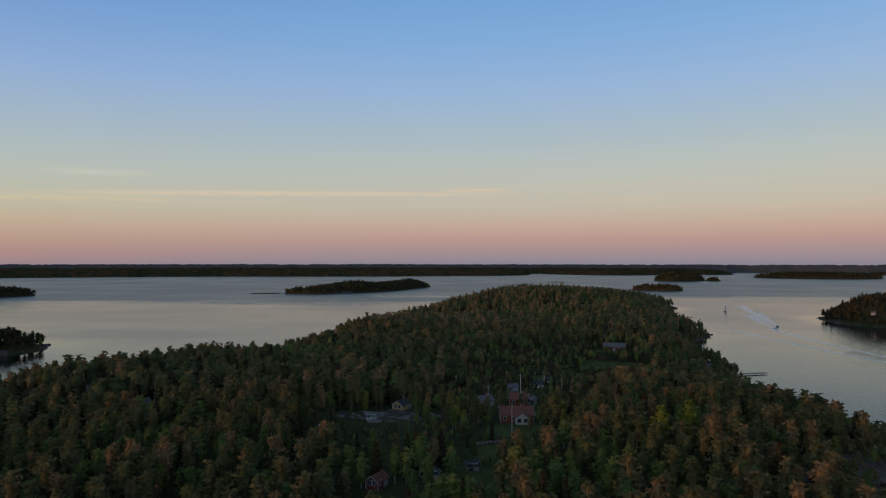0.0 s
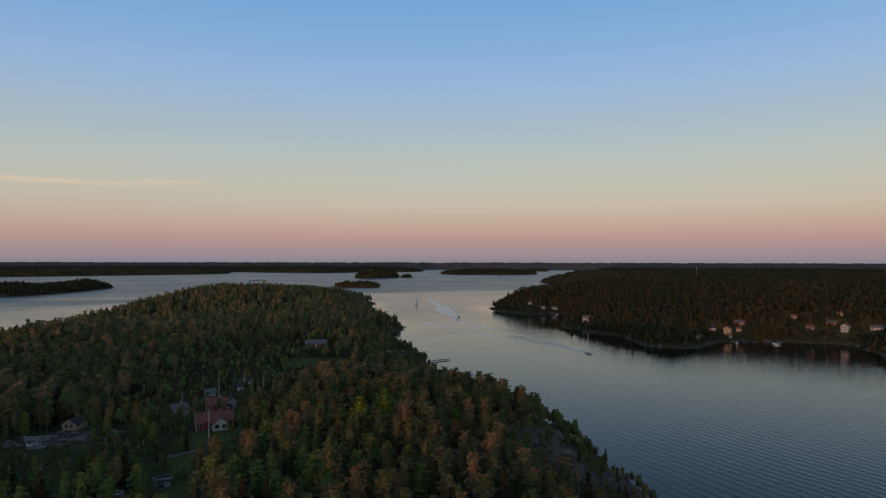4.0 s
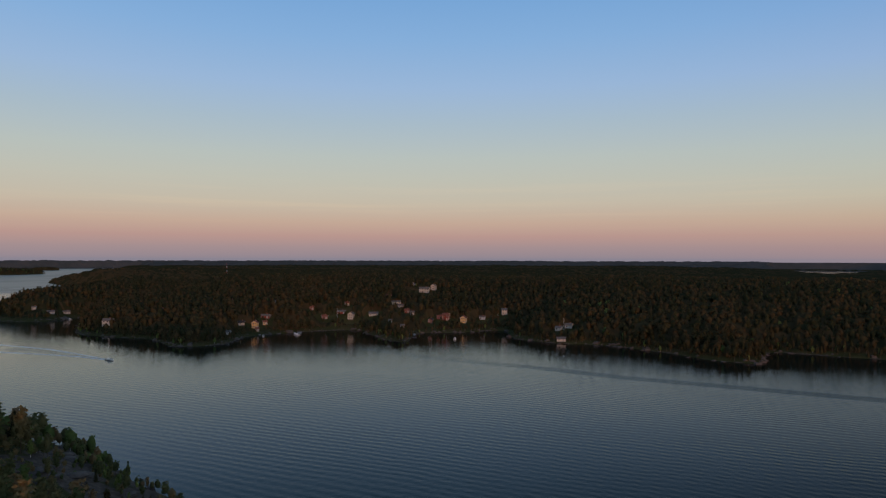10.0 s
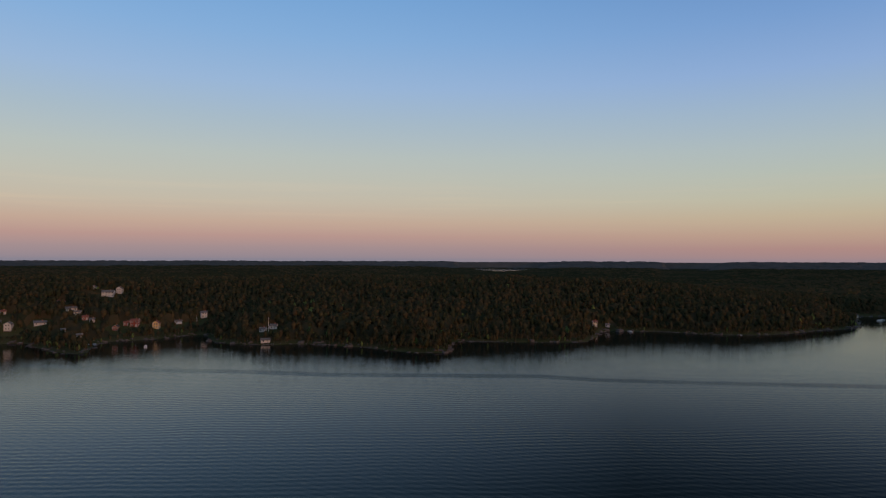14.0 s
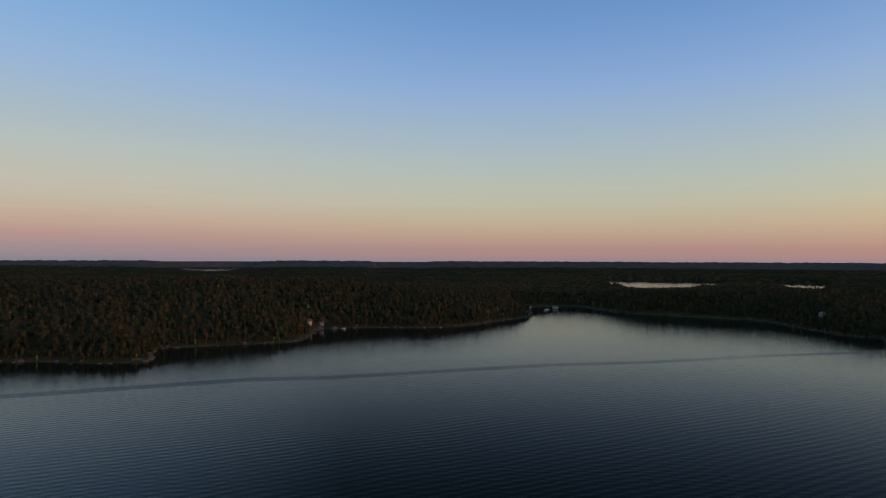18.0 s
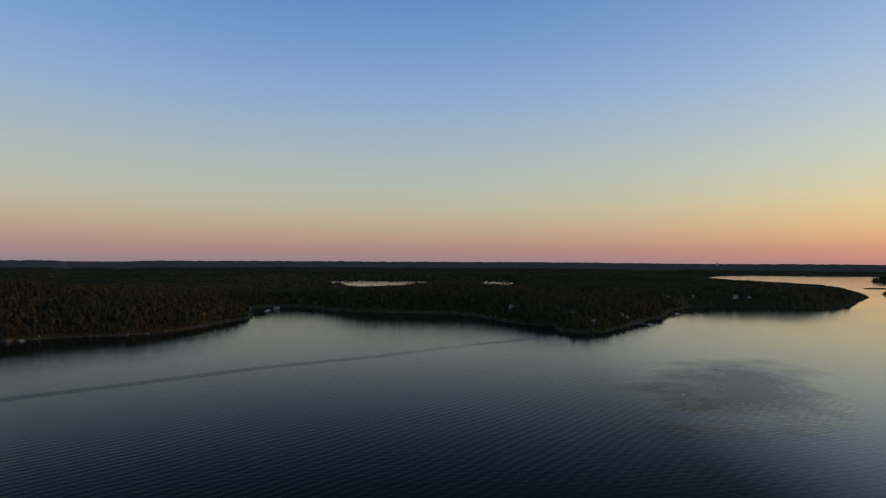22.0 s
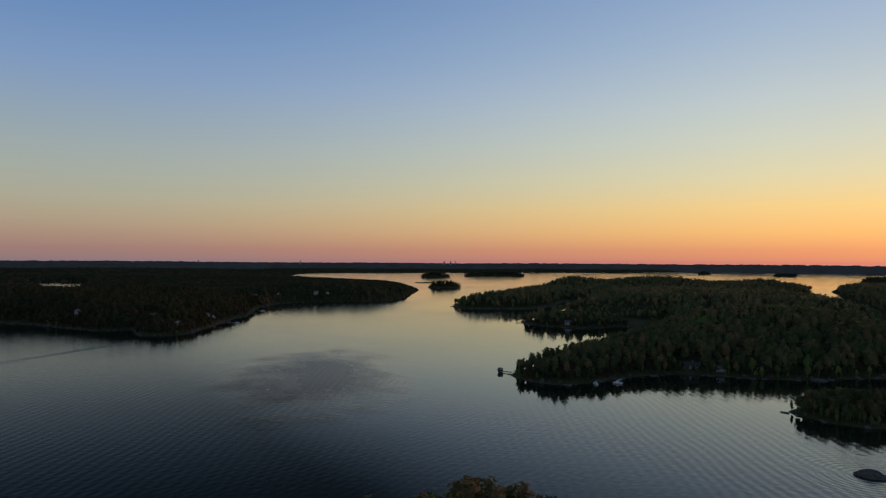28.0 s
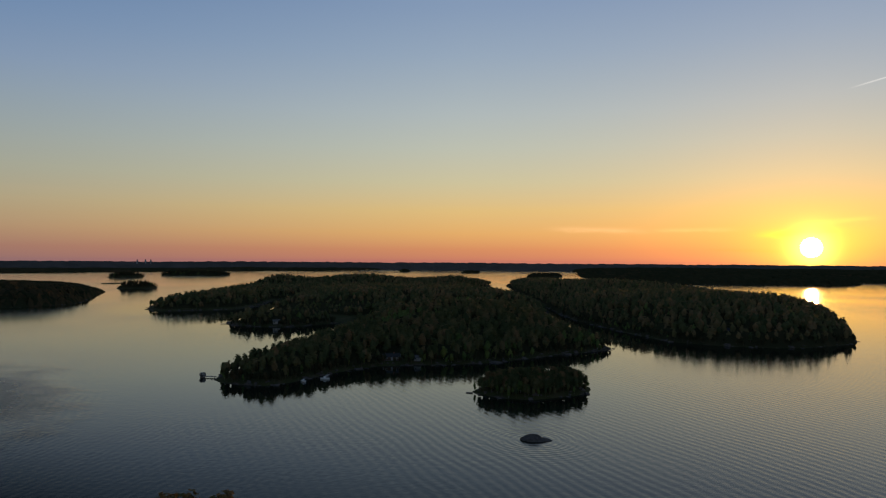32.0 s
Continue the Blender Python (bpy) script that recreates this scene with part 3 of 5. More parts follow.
# gardens with low, scattered trees: x, y, radius
GARDEN = [(28, 262, 48), (48, 320, 52), (60, 375, 45), (100, 420, 40), (15, 195, 26), (-16, 212, 24), (-30, 214, 20), (-20, 194, 22), (112, 160, 20), (112, 136, 22), (128, 160, 18), (132, 190, 14), (98, 350, 34), (-160, -765, 75), (-215, -770, 60), (-15, 148, 14), (8, 157, 12), (664, 306, 24), (678, 322, 22)]
CLEAR += [(-16, 157, 6), (-14, 147, 5), (8, 163, 6), (7, 155, 4), (104, 372, 15), (155, 186, 6), (149, 172, 6), (141, 158, 6), (132, 146, 5), (120, 160, 5), (108, 146, 4), (134, 174, 5), (21, 681, 9), (20, 669, 8), (19, 658, 6), (52, 679, 8), (51, 667, 7), (155, 690, 9), (152, 678, 8), (-20, 226, 9), (-12, 216, 6), (-28, 217, 6), (-18, 207, 5)]


def garden_share(x, y):
    g = np.zeros(len(x))
    for cx, cy, cr in GARDEN:
        m = np.nonzero((np.abs(x - cx) < cr) & (np.abs(y - cy) < cr))[0]
        g[m] = np.maximum(g[m], 1 - smooth(np.hypot(x[m] - cx, y[m] - cy) / cr, 0.55, 1.0))
    return g


def lay_ground(key, rings, turns):
    """The surface of one land over a grid of distances and headings; what lies well under water is left out."""
    land = LANDS[key]
    az, r = np.meshgrid(np.radians(turns), rings, indexing="ij")
    x, y = (r * np.sin(az)).ravel(), (r * np.cos(az)).ravel()
    d = land.shore(x, y)
    z = land.height(x, y, d)
    quads = grid_quads(len(turns), len(rings))
    quads = quads[(z[quads] > -3.9).any(1)]
    used = np.unique(quads)
    back = np.full(len(x), -1)
    back[used] = np.arange(len(used))
    x, y, z = x[used], y[used], z[used]
    me = quad_mesh("ground", np.stack([x, y, z], 1), back[quads][:, ::-1], [GROUND], shade=True)
    for attr, spots in (("bare", BARE), ("lawn", LAWN)):
        v = np.zeros(len(x))
        for cx, cy, cr in spots:
            v = np.maximum(v, 1 - smooth(np.hypot(x - cx, y - cy) / cr, 0.6, 1.25))
        me.attributes.new(attr, "FLOAT", "POINT").data.foreach_set("value", v.astype(np.float32))
    ob = new("ground_" + key, me)
    return tagged(ob, "wooded granite land rising out of the sea", "ground", kind="structure")


def steps(a, b, ratio, least):
    out = [a]
    while out[-1] < b:
        out.append(out[-1] + max(least, out[-1] * ratio))
    return np.array(out)


lay_ground("home_island", steps(0.0, 1080, 0.012, 4.0), np.concatenate([np.arange(-48, 52, 0.6), np.arange(52, 312.1, 4.0)]))
lay_ground("mainland", steps(420, 4900, 0.011, 5.0), np.arange(27, 206, 0.4))
lay_ground("big_island", steps(330, 2050, 0.012, 5.0), np.arange(176, 222, 0.4))
lay_ground("sun_island", steps(520, 2100, 0.012, 6.0), np.arange(206, 243, 0.5))
lay_ground("sun_shore", steps(2100, 4900, 0.02, 20.0), np.arange(212, 266, 1.0))
lay_ground("north_shore", steps(2850, 4900, 0.02, 20.0), np.arange(-70, 28, 1.0))
for k, (ix, iy, ia, ib, it, ih) in enumerate(ISLETS):
    mid, far = math.degrees(math.atan2(ix, iy)) % 360, math.hypot(ix, iy)
    half = math.degrees(math.asin(min(0.9, (ia + 12) * 1.25 / far)))
    lay_ground("islet_%d" % (k + 1), np.linspace(far - ia * 1.25 - 12, far + ia * 1.25 + 12, 40), np.linspace(mid - half, mid + half, 44))


def far_hills():
    """The wooded ridge all round that ends the view."""
    turns, r = np.arange(0, 360.1, 0.75), np.array([4300, 4400, 4500, 4600, 4700, 4760, 4800, 4840, 4880, 4920, 4960, 4990.0])
    az, rr = np.meshgrid(turns, r, indexing="ij")
    sea = ((az > 24) & (az < 42)) | ((az > 163) & (az < 219)) | ((az > 94) & (az < 102)) | ((az > 112) & (az < 116.2))
    start = np.where(sea, np.where(az < 120, 4850.0, 4770.0), 4330.0)
    x, y = rr * np.sin(np.radians(az)), rr * np.cos(np.radians(az))
    z = -3 + 50 * smooth(rr, start, 4950.0) + 2.0 * rough_field(x.ravel(), y.ravel(), 500.0, 5).reshape(x.shape) * smooth(rr, start, 4900.0)
    # the ridge carries its haze as a faint glow of its own
    me = quad_mesh("far_hills", np.stack([x.ravel(), y.ravel(), z.ravel()], 1), grid_quads(len(turns), len(r))[:, ::-1], [HAZY_RIDGE], shade=True)
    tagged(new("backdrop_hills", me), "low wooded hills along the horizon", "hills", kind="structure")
    return turns, start


far_hills()

# the sea
sea_r = np.concatenate([[0.5], steps(20, 4990, 0.025, 6)])
sea_a = np.linspace(0, 360, 433)
ga, gr = np.meshgrid(np.radians(sea_a), sea_r, indexing="ij")
sea = new("water", quad_mesh("water", np.stack([(gr * np.sin(ga)).ravel(), (gr * np.cos(ga)).ravel(), np.zeros(ga.size)], 1),
                             grid_quads(len(sea_a), len(sea_r))[:, ::-1], [WATER], shade=True))
# how far the water lies in the shelter of a shore: land, strength, reach in metres
shelter = np.zeros(ga.size)
for key, strength, reach in (("big_island", 0.95, 50.0), ("islet_18", 0.95, 26.0), ("sun_island", 0.9, 45.0), ("mainland", 0.75, 26.0),
                             ("home_island", 0.5, 20.0), ("islet_6", 0.9, 22.0), ("islet_10", 0.8, 30.0)):
    x, y = (gr * np.sin(ga)).ravel(), (gr * np.cos(ga)).ravel()
    x0, y0, x1, y1 = LANDS[key].box
    m = (x > x0 - 150) & (x < x1 + 150) & (y > y0 - 150) & (y < y1 + 150) & (np.hypot(x, y) < 1500)
    off = np.maximum(-inland(LANDS[key].poly, x[m], y[m]), 0)
    shelter[m] = np.maximum(shelter[m], strength * np.exp(-(off / reach) ** 2))
sea.data.attributes.new("shelter", "FLOAT", "POINT").data.foreach_set("value", shelter.astype(np.float32))
tagged(sea, "calm dark sea with fine ripples at dusk", "water", kind="structure")

# ---- trees ----


def tuft(rng, at, size, out, droop, slim=1.0):
    """A small spray of leaves: one bent four-cornered blade."""
    n = Vector((out[0] + rng.gauss(0, 0.55), out[1] + rng.gauss(0, 0.55), out[2] + rng.gauss(0, 0.5))).normalized()
    u = n.cross(Vector((rng.gauss(0, 1), rng.gauss(0, 1), rng.gauss(0, 1)))).normalized()
    v = n.cross(u)
    s, w = size * rng.uniform(0.7, 1.25) / slim ** 0.6, size * rng.uniform(0.55, 1.0) * slim
    c = Vector(at)
    pts = [c + u * s, c + v * w * rng.uniform(0.5, 1) - n * droop * s * 0.3, c - u * s * rng.uniform(0.6, 1), c - v * w + n * s * 0.25]
    return [tuple(p) for p in pts]  # wound so that the blade faces outwards


CROWN = {"spruce": (0.07, 0.93), "pine": (0.34, 0.64), "birch": (0.20, 0.78)}


def crown_radius(kind, u):
    """How wide the crown is from its foot (0) to its top (1), for a tree one metre high."""
    if kind == "spruce":
        return 0.150 * (1 - u) ** 0.85 + 0.006
    if kind == "pine":
        return 0.142 * max(math.sin(math.pi * (0.16 + 0.74 * u ** 0.85)), 0.0) ** 0.7 + 0.006
    return 0.155 * max(math.sin(math.pi * (0.10 + 0.86 * u ** 0.9)), 0.0) ** 0.75 + 0.006


def tree_shape(kind, level, seed):
    """A tree one metre high: corner points, triangles, and for each whether it is bark (1) or leaf (0)."""
    sprays, size, sides, rings, limbs = level
    rng = random.Random(seed)
    verts, tris = [], []
    lean = (rng.uniform(-0.03, 0.03), rng.uniform(-0.03, 0.03))
    foot, long = CROWN[kind]
    thick = 0.009 if kind == "birch" else 0.012
    top = foot + 0.8 * long
    for j in (0, 1):
        for i in range(sides):
            a = 2 * math.pi * i / sides
            w = thick * (1 - 0.75 * j)
            verts.append((lean[0] * j + w * math.cos(a), lean[1] * j + w * math.sin(a), -0.05 + j * (top + 0.05)))
    for i in range(sides):
        k = (i + 1) % sides
        tris += [(i, k, sides + k), (i, sides + k, sides + i)]
    # branches in whorls, each with its own reach, so that the outline is ragged
    whorls = {"spruce": 13, "pine": 8, "birch": 9}[kind]
    branches = []
    for w in range(whorls):
        for k in range(5):
            u = min(0.99, (w + rng.uniform(0.1, 0.9)) / whorls)
            a = 1.257 * k + 2.4 * w + rng.uniform(-0.4, 0.4)
            reach = crown_radius(kind, u) * (rng.uniform(0.55, 1.35) if kind == "pine" else rng.uniform(0.75, 1.2))
            branches.append((u, a, reach))
    for u, a, reach in branches[::max(1, len(branches) // limbs)] if limbs else []:
        b, z1 = len(verts), foot + long * u
        z0 = max(0.1, z1 - (0.02 if kind == "spruce" else 0.09))
        for p, w in (((lean[0] * z0, lean[1] * z0, z0), 0.005), ((lean[0] + reach * 0.8 * math.cos(a), lean[1] + reach * 0.8 * math.sin(a), z1), 0.0015)):
            verts += [(p[0] + w, p[1], p[2]), (p[0] - w, p[1] + w, p[2]), (p[0] - w, p[1] - w, p[2])]
        for i in range(3):
            k = (i + 1) % 3
            tris += [(b + i, b + k, b + 3 + k), (b + i, b + 3 + k, b + 3 + i)]
    pick = [1] * len(tris)
    # the dense inside of the crown
    fill, n, prev = (0.62 if sprays > 150 else (0.74 if sprays > 30 else 0.95)), 5 if rings < 5 else 6, None
    for j in range(rings):
        u = j / rings
        b = len(verts)
        for i in range(n):
            a = 2 * math.pi * (i + 0.5 * (j % 2)) / n + rng.uniform(-0.3, 0.3)
            k = crown_radius(kind, max(u, 0.04)) * fill * rng.uniform(0.65, 1.3)
            verts.append((lean[0] * u + k * math.cos(a), lean[1] * u + k * math.sin(a), foot + long * (u + rng.uniform(-0.25, 0.25) / rings)))
        if prev is not None:
            for i in range(n):
                k = (i + 1) % n
                tris += [(prev + i, prev + k, b + k), (prev + i, b + k, b + i)]
        prev = b
    tip = len(verts)
    verts.append((lean[0], lean[1], 0.985))
    tris += [(prev + i, prev + (i + 1) % n, tip) for i in range(n)]
    for i in range(sprays):
        u, a, reach = branches[(i * 7 + i // len(branches)) % len(branches)]
        f = rng.uniform(0.45, 1.05)
        a += rng.gauss(0, 0.22)
        rise = {"spruce": -0.05 * f, "pine": 0.03 * f, "birch": 0.02}[kind]
        at = (lean[0] * u + f * reach * math.cos(a), lean[1] * u + f * reach * math.sin(a), min(foot + long * u + rise * reach / 0.1 + rng.gauss(0, 0.012), 1.0))
        out = {"spruce": (0.5 * math.cos(a), 0.5 * math.sin(a), 0.8), "pine": (0.4 * math.cos(a), 0.4 * math.sin(a), 0.8),
               "birch": (0.8 * math.cos(a), 0.8 * math.sin(a), 0.5)}[kind]
        b = len(verts)
        verts += tuft(rng, at, size * rng.uniform(0.7, 1.25), out, 0.5, 0.85 if kind == "birch" else 0.7)
        tris += [(b, b + 1, b + 2), (b, b + 2, b + 3)]
    pick += [0] * (len(tris) - len(pick))
    return np.array(verts), np.array(tris), np.array(pick)


KINDS = ("spruce", "pine", "birch")
# sprays, their size, sides of the trunk, rings of the inner crown, limbs
LEVELS = {0: (200, 0.044, 4, 4, 6), 1: (29, 0.086, 3, 3, 0), 2: (9, 0.095, 3, 2, 0)}
SHAPES = {(kind, lv): [tree_shape(kind, LEVELS[lv], 31 * lv + 7 * i + len(kind)) for i in range(5)]
          for kind in KINDS for lv in LEVELS}
MIX = np.random.RandomState(4)


def spots(land, spacing, r0, r1, a0, a1, margin=1.5):
    """Where trees stand on a land between two distances and two headings: x, y, z, metres from the shore."""
    x0, y0, x1, y1 = land.box
    x0, y0, x1, y1 = max(x0, -4950), max(y0, -4950), min(x1, 4950), min(y1, 4950)
    gx, gy = np.meshgrid(np.arange(x0, x1, spacing), np.arange(y0, y1, spacing))
    gx = gx.ravel() + MIX.uniform(-0.48, 0.48, gx.size) * spacing
    gy = gy.ravel() + MIX.uniform(-0.48, 0.48, gy.size) * spacing
    r, a = np.hypot(gx, gy), np.degrees(np.arctan2(gx, gy))
    a = np.where(a < a0, a + 360, a)
    m = (r > r0) & (r < r1) & (a > a0) & (a < a1)
    gx, gy = gx[m], gy[m]
    if not len(gx):
        return gx, gy, gx, gx
    d = land.shore(gx, gy)
    z = land.height(gx, gy, d)
    # thinner on the rocks by the water, thicker inland
    m = (d > margin) & (z > 0.3) & (MIX.uniform(0, 1, len(d)) < 0.7 + 0.3 * smooth(d, margin, margin + 12))
    m &= MIX.uniform(0, 1, len(d)) > 0.3 * garden_share(gx, gy)
    gx, gy, z, d = gx[m], gy[m], z[m], d[m]
    for cx, cy, cr in CLEAR:
        m = np.hypot(gx - cx, gy - cy) > cr
        gx, gy, z, d = gx[m], gy[m], z[m], d[m]
    return gx, gy, z, d


def ridge_height(x, y):
    a, r = np.degrees(np.arctan2(x, y)) % 360, np.hypot(x, y)
    sea = ((a > 24) & (a < 42)) | ((a > 163) & (a < 219)) | ((a > 94) & (a < 102)) | ((a > 112) & (a < 116.2))
    start = np.where(sea, np.where(a < 120, 4850.0, 4770.0), 4330.0)
    return -3 + 50 * smooth(r, start, 4950.0) + 2.0 * rough_field(x, y, 500.0, 5) * smooth(r, start, 4900.0)


def canopy(key, rings, turns, tall):
    """The closed roof of a far forest: a bumpy sheet at the height of the treetops that comes down to the shore."""
    az, r = np.meshgrid(np.radians(turns), rings, indexing="ij")
    r = r + MIX.uniform(-0.4, 0.4, r.shape) * np.gradient(rings)[None, :]
    az = az + MIX.uniform(-0.4, 0.4, r.shape) * radians(turns[1] - turns[0])
    x, y = (r * np.sin(az)).ravel(), (r * np.cos(az)).ravel()
    if key == "ridge":
        z = ridge_height(x, y)
        cover = smooth(z, -2.0, 2.0)
        base = z
    else:
        land = LANDS[key]
        d = land.shore(x, y)
        base = land.height(x, y, d)
        cover = (smooth(d, 8.0, 24.0) if rings[0] < 450 else smooth(d, 1.0, 9.0)) * (base > 0.2)
        for cx, cy, cr in CLEAR:
            if rings[0] - 30 < math.hypot(cx, cy) < rings[-1] + 30:
                cover *= np.hypot(x - cx, y - cy) > cr + 2.5
        cover *= 1 - 0.7 * garden_share(x, y)
    b = np.degrees(np.arctan2(x, y)) % 360
    gap = smooth(b, 92, 95) * (1 - smooth(b, 101.5, 104)) + smooth(b, 111, 112) * (1 - smooth(b, 116.3, 117.5))
    top = tall * (1 - 0.85 * gap * smooth(r.ravel(), 1900, 2500)) * (1 - 0.5 * smooth(r.ravel(), 1300, 1700) * smooth(b, 155, 163) * (1 - smooth(b, 182, 186)))
    z = base + cover * top * (0.2 + 0.8 * MIX.uniform(0, 1, len(x)) + 0.2 * rough_field(x, y, 60.0, 71))
    z = np.where(cover > 0, z, np.minimum(base, -0.5))
    quads = grid_quads(len(turns), len(rings))
    quads = quads[(cover[quads] > 0).any(1)]
    used = np.unique(quads)
    back = np.full(len(x), -1)
    back[used] = np.arange(len(used))
    tint = np.clip(0.45 + 0.3 * rough_field(x, y, 200.0, 81) + MIX.normal(0, 0.15, len(x)), 0, 0.999)[used]
    # darker needles stand for the shade between treetops that the sheet lacks
    me = quad_mesh("far_woods", np.stack([x, y, z], 1)[used], back[quads][:, ::-1], [HAZY_RIDGE if key == "ridge" else SPRUCE_SHADE], None, tint, rings[0] < 900)
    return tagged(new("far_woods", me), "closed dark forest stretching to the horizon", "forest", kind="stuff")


def plant(name, land, spacing, level, r0, r1, a0=-40, a1=245, tall=14.0, wide=1.0, birch=0.25, label="dense mixed forest of pine, spruce and birch", dark=False, edge=0.74):
    """One stretch of forest as a single mesh."""
    x, y, z, d = spots(land, spacing, r0, r1, a0, a1)
    return grow(name, x, y, z, d, level, tall, wide, birch, label, dark, edge)


def grow(name, x, y, z, d, level, tall, wide, birch, label, dark=False, edge=0.5):
    if not len(x):
        return None
    kind_field = rough_field(x, y, 90.0, 21) + MIX.normal(0, 0.35, len(x))
    cut = np.quantile(kind_field, 1 - birch)
    pine = rough_field(x, y, 60.0, 33) + MIX.normal(0, 0.5, len(x)) + 0.8 * (1 - smooth(d, 0, 25))
    which = np.where(kind_field > cut, 2, np.where(pine > -0.85, 1, 0))
    verts, quads, pick, tint, base = [], [], [], [], 0
    for k, kind in enumerate(KINDS):
        for s, (tv, tq, tp) in enumerate(SHAPES[kind, level]):
            idx = np.nonzero((which == k) & (np.arange(len(x)) % len(SHAPES[kind, level]) == s))[0]
            if not len(idx):
                continue
            h = tall * MIX.uniform(0.72, 1.08, len(idx)) * (0.78 if k == 2 else 1.0) * (edge + (1 - edge) * smooth(d[idx], 0, 26)) * (1 - 0.52 * garden_share(x[idx], y[idx]))
            w = h * wide * MIX.uniform(0.85, 1.25, len(idx)) * (1.15 if k == 2 else 1.0)
            a = MIX.uniform(0, 6.283, len(idx))
            c, sn = np.cos(a)[:, None], np.sin(a)[:, None]
            vx = x[idx][:, None] + w[:, None] * (c * tv[:, 0] - sn * tv[:, 1])
            vy = y[idx][:, None] + w[:, None] * (sn * tv[:, 0] + c * tv[:, 1])
            vz = z[idx][:, None] + h[:, None] * tv[:, 2]
            verts.append(np.stack([vx, vy, vz], -1).reshape(-1, 3))
            quads.append((tq[None] + (base + np.arange(len(idx)) * len(tv))[:, None, None]).reshape(-1, 3))
            # dark woods: pines too take the darker needles, forest shade put into their colour
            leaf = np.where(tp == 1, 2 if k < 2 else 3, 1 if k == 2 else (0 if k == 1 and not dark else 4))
            pick.append(np.tile(leaf, len(idx)))
            own = np.clip((0.68 if dark else 0.5) + 0.33 * rough_field(x[idx], y[idx], 45.0, 50) + MIX.normal(0, 0.27, len(idx)), 0.0, 0.999)
            tint.append(np.repeat(own, len(tv)))
            base += len(idx) * len(tv)
    me = quad_mesh(name, np.concatenate(verts), np.concatenate(quads), [NEEDLE, LEAF, BARK, PALE_BARK, SPRUCE_SHADE], np.concatenate(pick), np.concatenate(tint), True)
    return tagged(new(name, me), label, "forest", kind="stuff")

# ---- making things ----


def part(name, bm, mat, parent, label="", shade=False):
    """Link a bmesh as one mesh object under a thing or a part."""
    me = bpy.data.meshes.new(name)
    bm.to_mesh(me)
    bm.free()
    me.materials.append(mat)
    if shade:
        me.polygons.foreach_set("use_smooth", [True] * len(me.polygons))
    ob = new(name, me)
    ob.parent = parent
    if label:
        ob["label"] = label
    return ob


def box(bm, x0, y0, z0, x1, y1, z1):
    v = [bm.verts.new(p) for p in ((x0, y0, z0), (x1, y0, z0), (x1, y1, z0), (x0, y1, z0), (x0, y0, z1), (x1, y0, z1), (x1, y1, z1), (x0, y1, z1))]
    for f in ((3, 2, 1, 0), (4, 5, 6, 7), (0, 1, 5, 4), (1, 2, 6, 5), (2, 3, 7, 6), (3, 0, 4, 7)):
        bm.faces.new([v[i] for i in f])


def boxed(*sizes):
    bm = bmesh.new()
    for s in sizes:
        box(bm, *s)
    return bm


def rod(bm, a, b, r0, r1, n=8):
    """A tapered round bar from a to b."""
    a, b = Vector(a), Vector(b)
    axis = (b - a).normalized()
    u = axis.orthogonal().normalized()
    v = axis.cross(u)
    rings = [[bm.verts.new(c + (u * math.cos(2 * math.pi * i / n) + v * math.sin(2 * math.pi * i / n)) * r) for i in range(n)]
             for c, r in ((a, r0), (b, r1))]
    for i in range(n):
        k = (i + 1) % n
        bm.faces.new((rings[0][i], rings[0][k], rings[1][k], rings[1][i]))
    bm.faces.new(rings[0][::-1])
    bm.faces.new(rings[1])


def rods(*bars):
    bm = bmesh.new()
    for b in bars:
        rod(bm, *b)
    return bm


def empty(name, x, y, z, turn, label, category, group=""):
    ob = new(name)
    ob.matrix_world = pose(x, y, z, 0, 0, turn)
    return tagged(ob, label, category, group)


PAINT = {
    "falu red": simple("falu_red_boards", (0.20, 0.040, 0.026), 0.8, vary=0.3, scale=0.8),
    "white": simple("white_boards", (0.46, 0.43, 0.39), 0.6, vary=0.12, scale=0.8),
    "yellow": simple("yellow_boards", (0.58, 0.38, 0.15), 0.65, vary=0.15, scale=0.8),
    "grey": simple("grey_boards", (0.30, 0.30, 0.30), 0.75, vary=0.25, scale=0.8),
    "cream": simple("cream_boards", (0.55, 0.46, 0.33), 0.65, vary=0.15, scale=0.8),
    "brown": simple("brown_boards", (0.11, 0.065, 0.04), 0.8, vary=0.3, scale=0.8),
    "black": simple("tarred_boards", (0.028, 0.026, 0.026), 0.7, vary=0.3, scale=0.8),
    "blue grey": simple("blue_grey_boards", (0.34, 0.42, 0.50), 0.65, vary=0.2, scale=0.8),
}
ROOFING = {
    "red tile": simple("red_roof_tiles", (0.19, 0.066, 0.042), 0.8, vary=0.35, scale=1.2, bump=0.5),
    "grey sheet": simple("grey_roof_sheet", (0.12, 0.118, 0.12), 0.8, vary=0.2, scale=0.7),
    "black felt": simple("black_roof_felt", (0.035, 0.034, 0.036), 0.85, vary=0.3, scale=1.0),
    "pale sheet": simple("pale_roof_sheet", (0.13, 0.122, 0.115), 0.9, vary=0.2, scale=0.7),
}
TRIM = simple("white_trim", (0.45, 0.44, 0.41), 0.6, vary=0.12)
STONE = simple("granite", (0.15, 0.125, 0.105), 0.9, vary=0.6, scale=1.1, bump=0.8)
SLOPE_STONE = simple("lichened_granite", (0.088, 0.072, 0.060), 0.95, vary=0.55, scale=0.6, bump=0.9)
WET_STONE = simple("shore_granite", (0.085, 0.072, 0.064), 0.95, vary=0.45, scale=0.9, bump=0.8)
PLANK = simple("grey_planks", (0.25, 0.225, 0.20), 0.8, vary=0.3, scale=1.5)
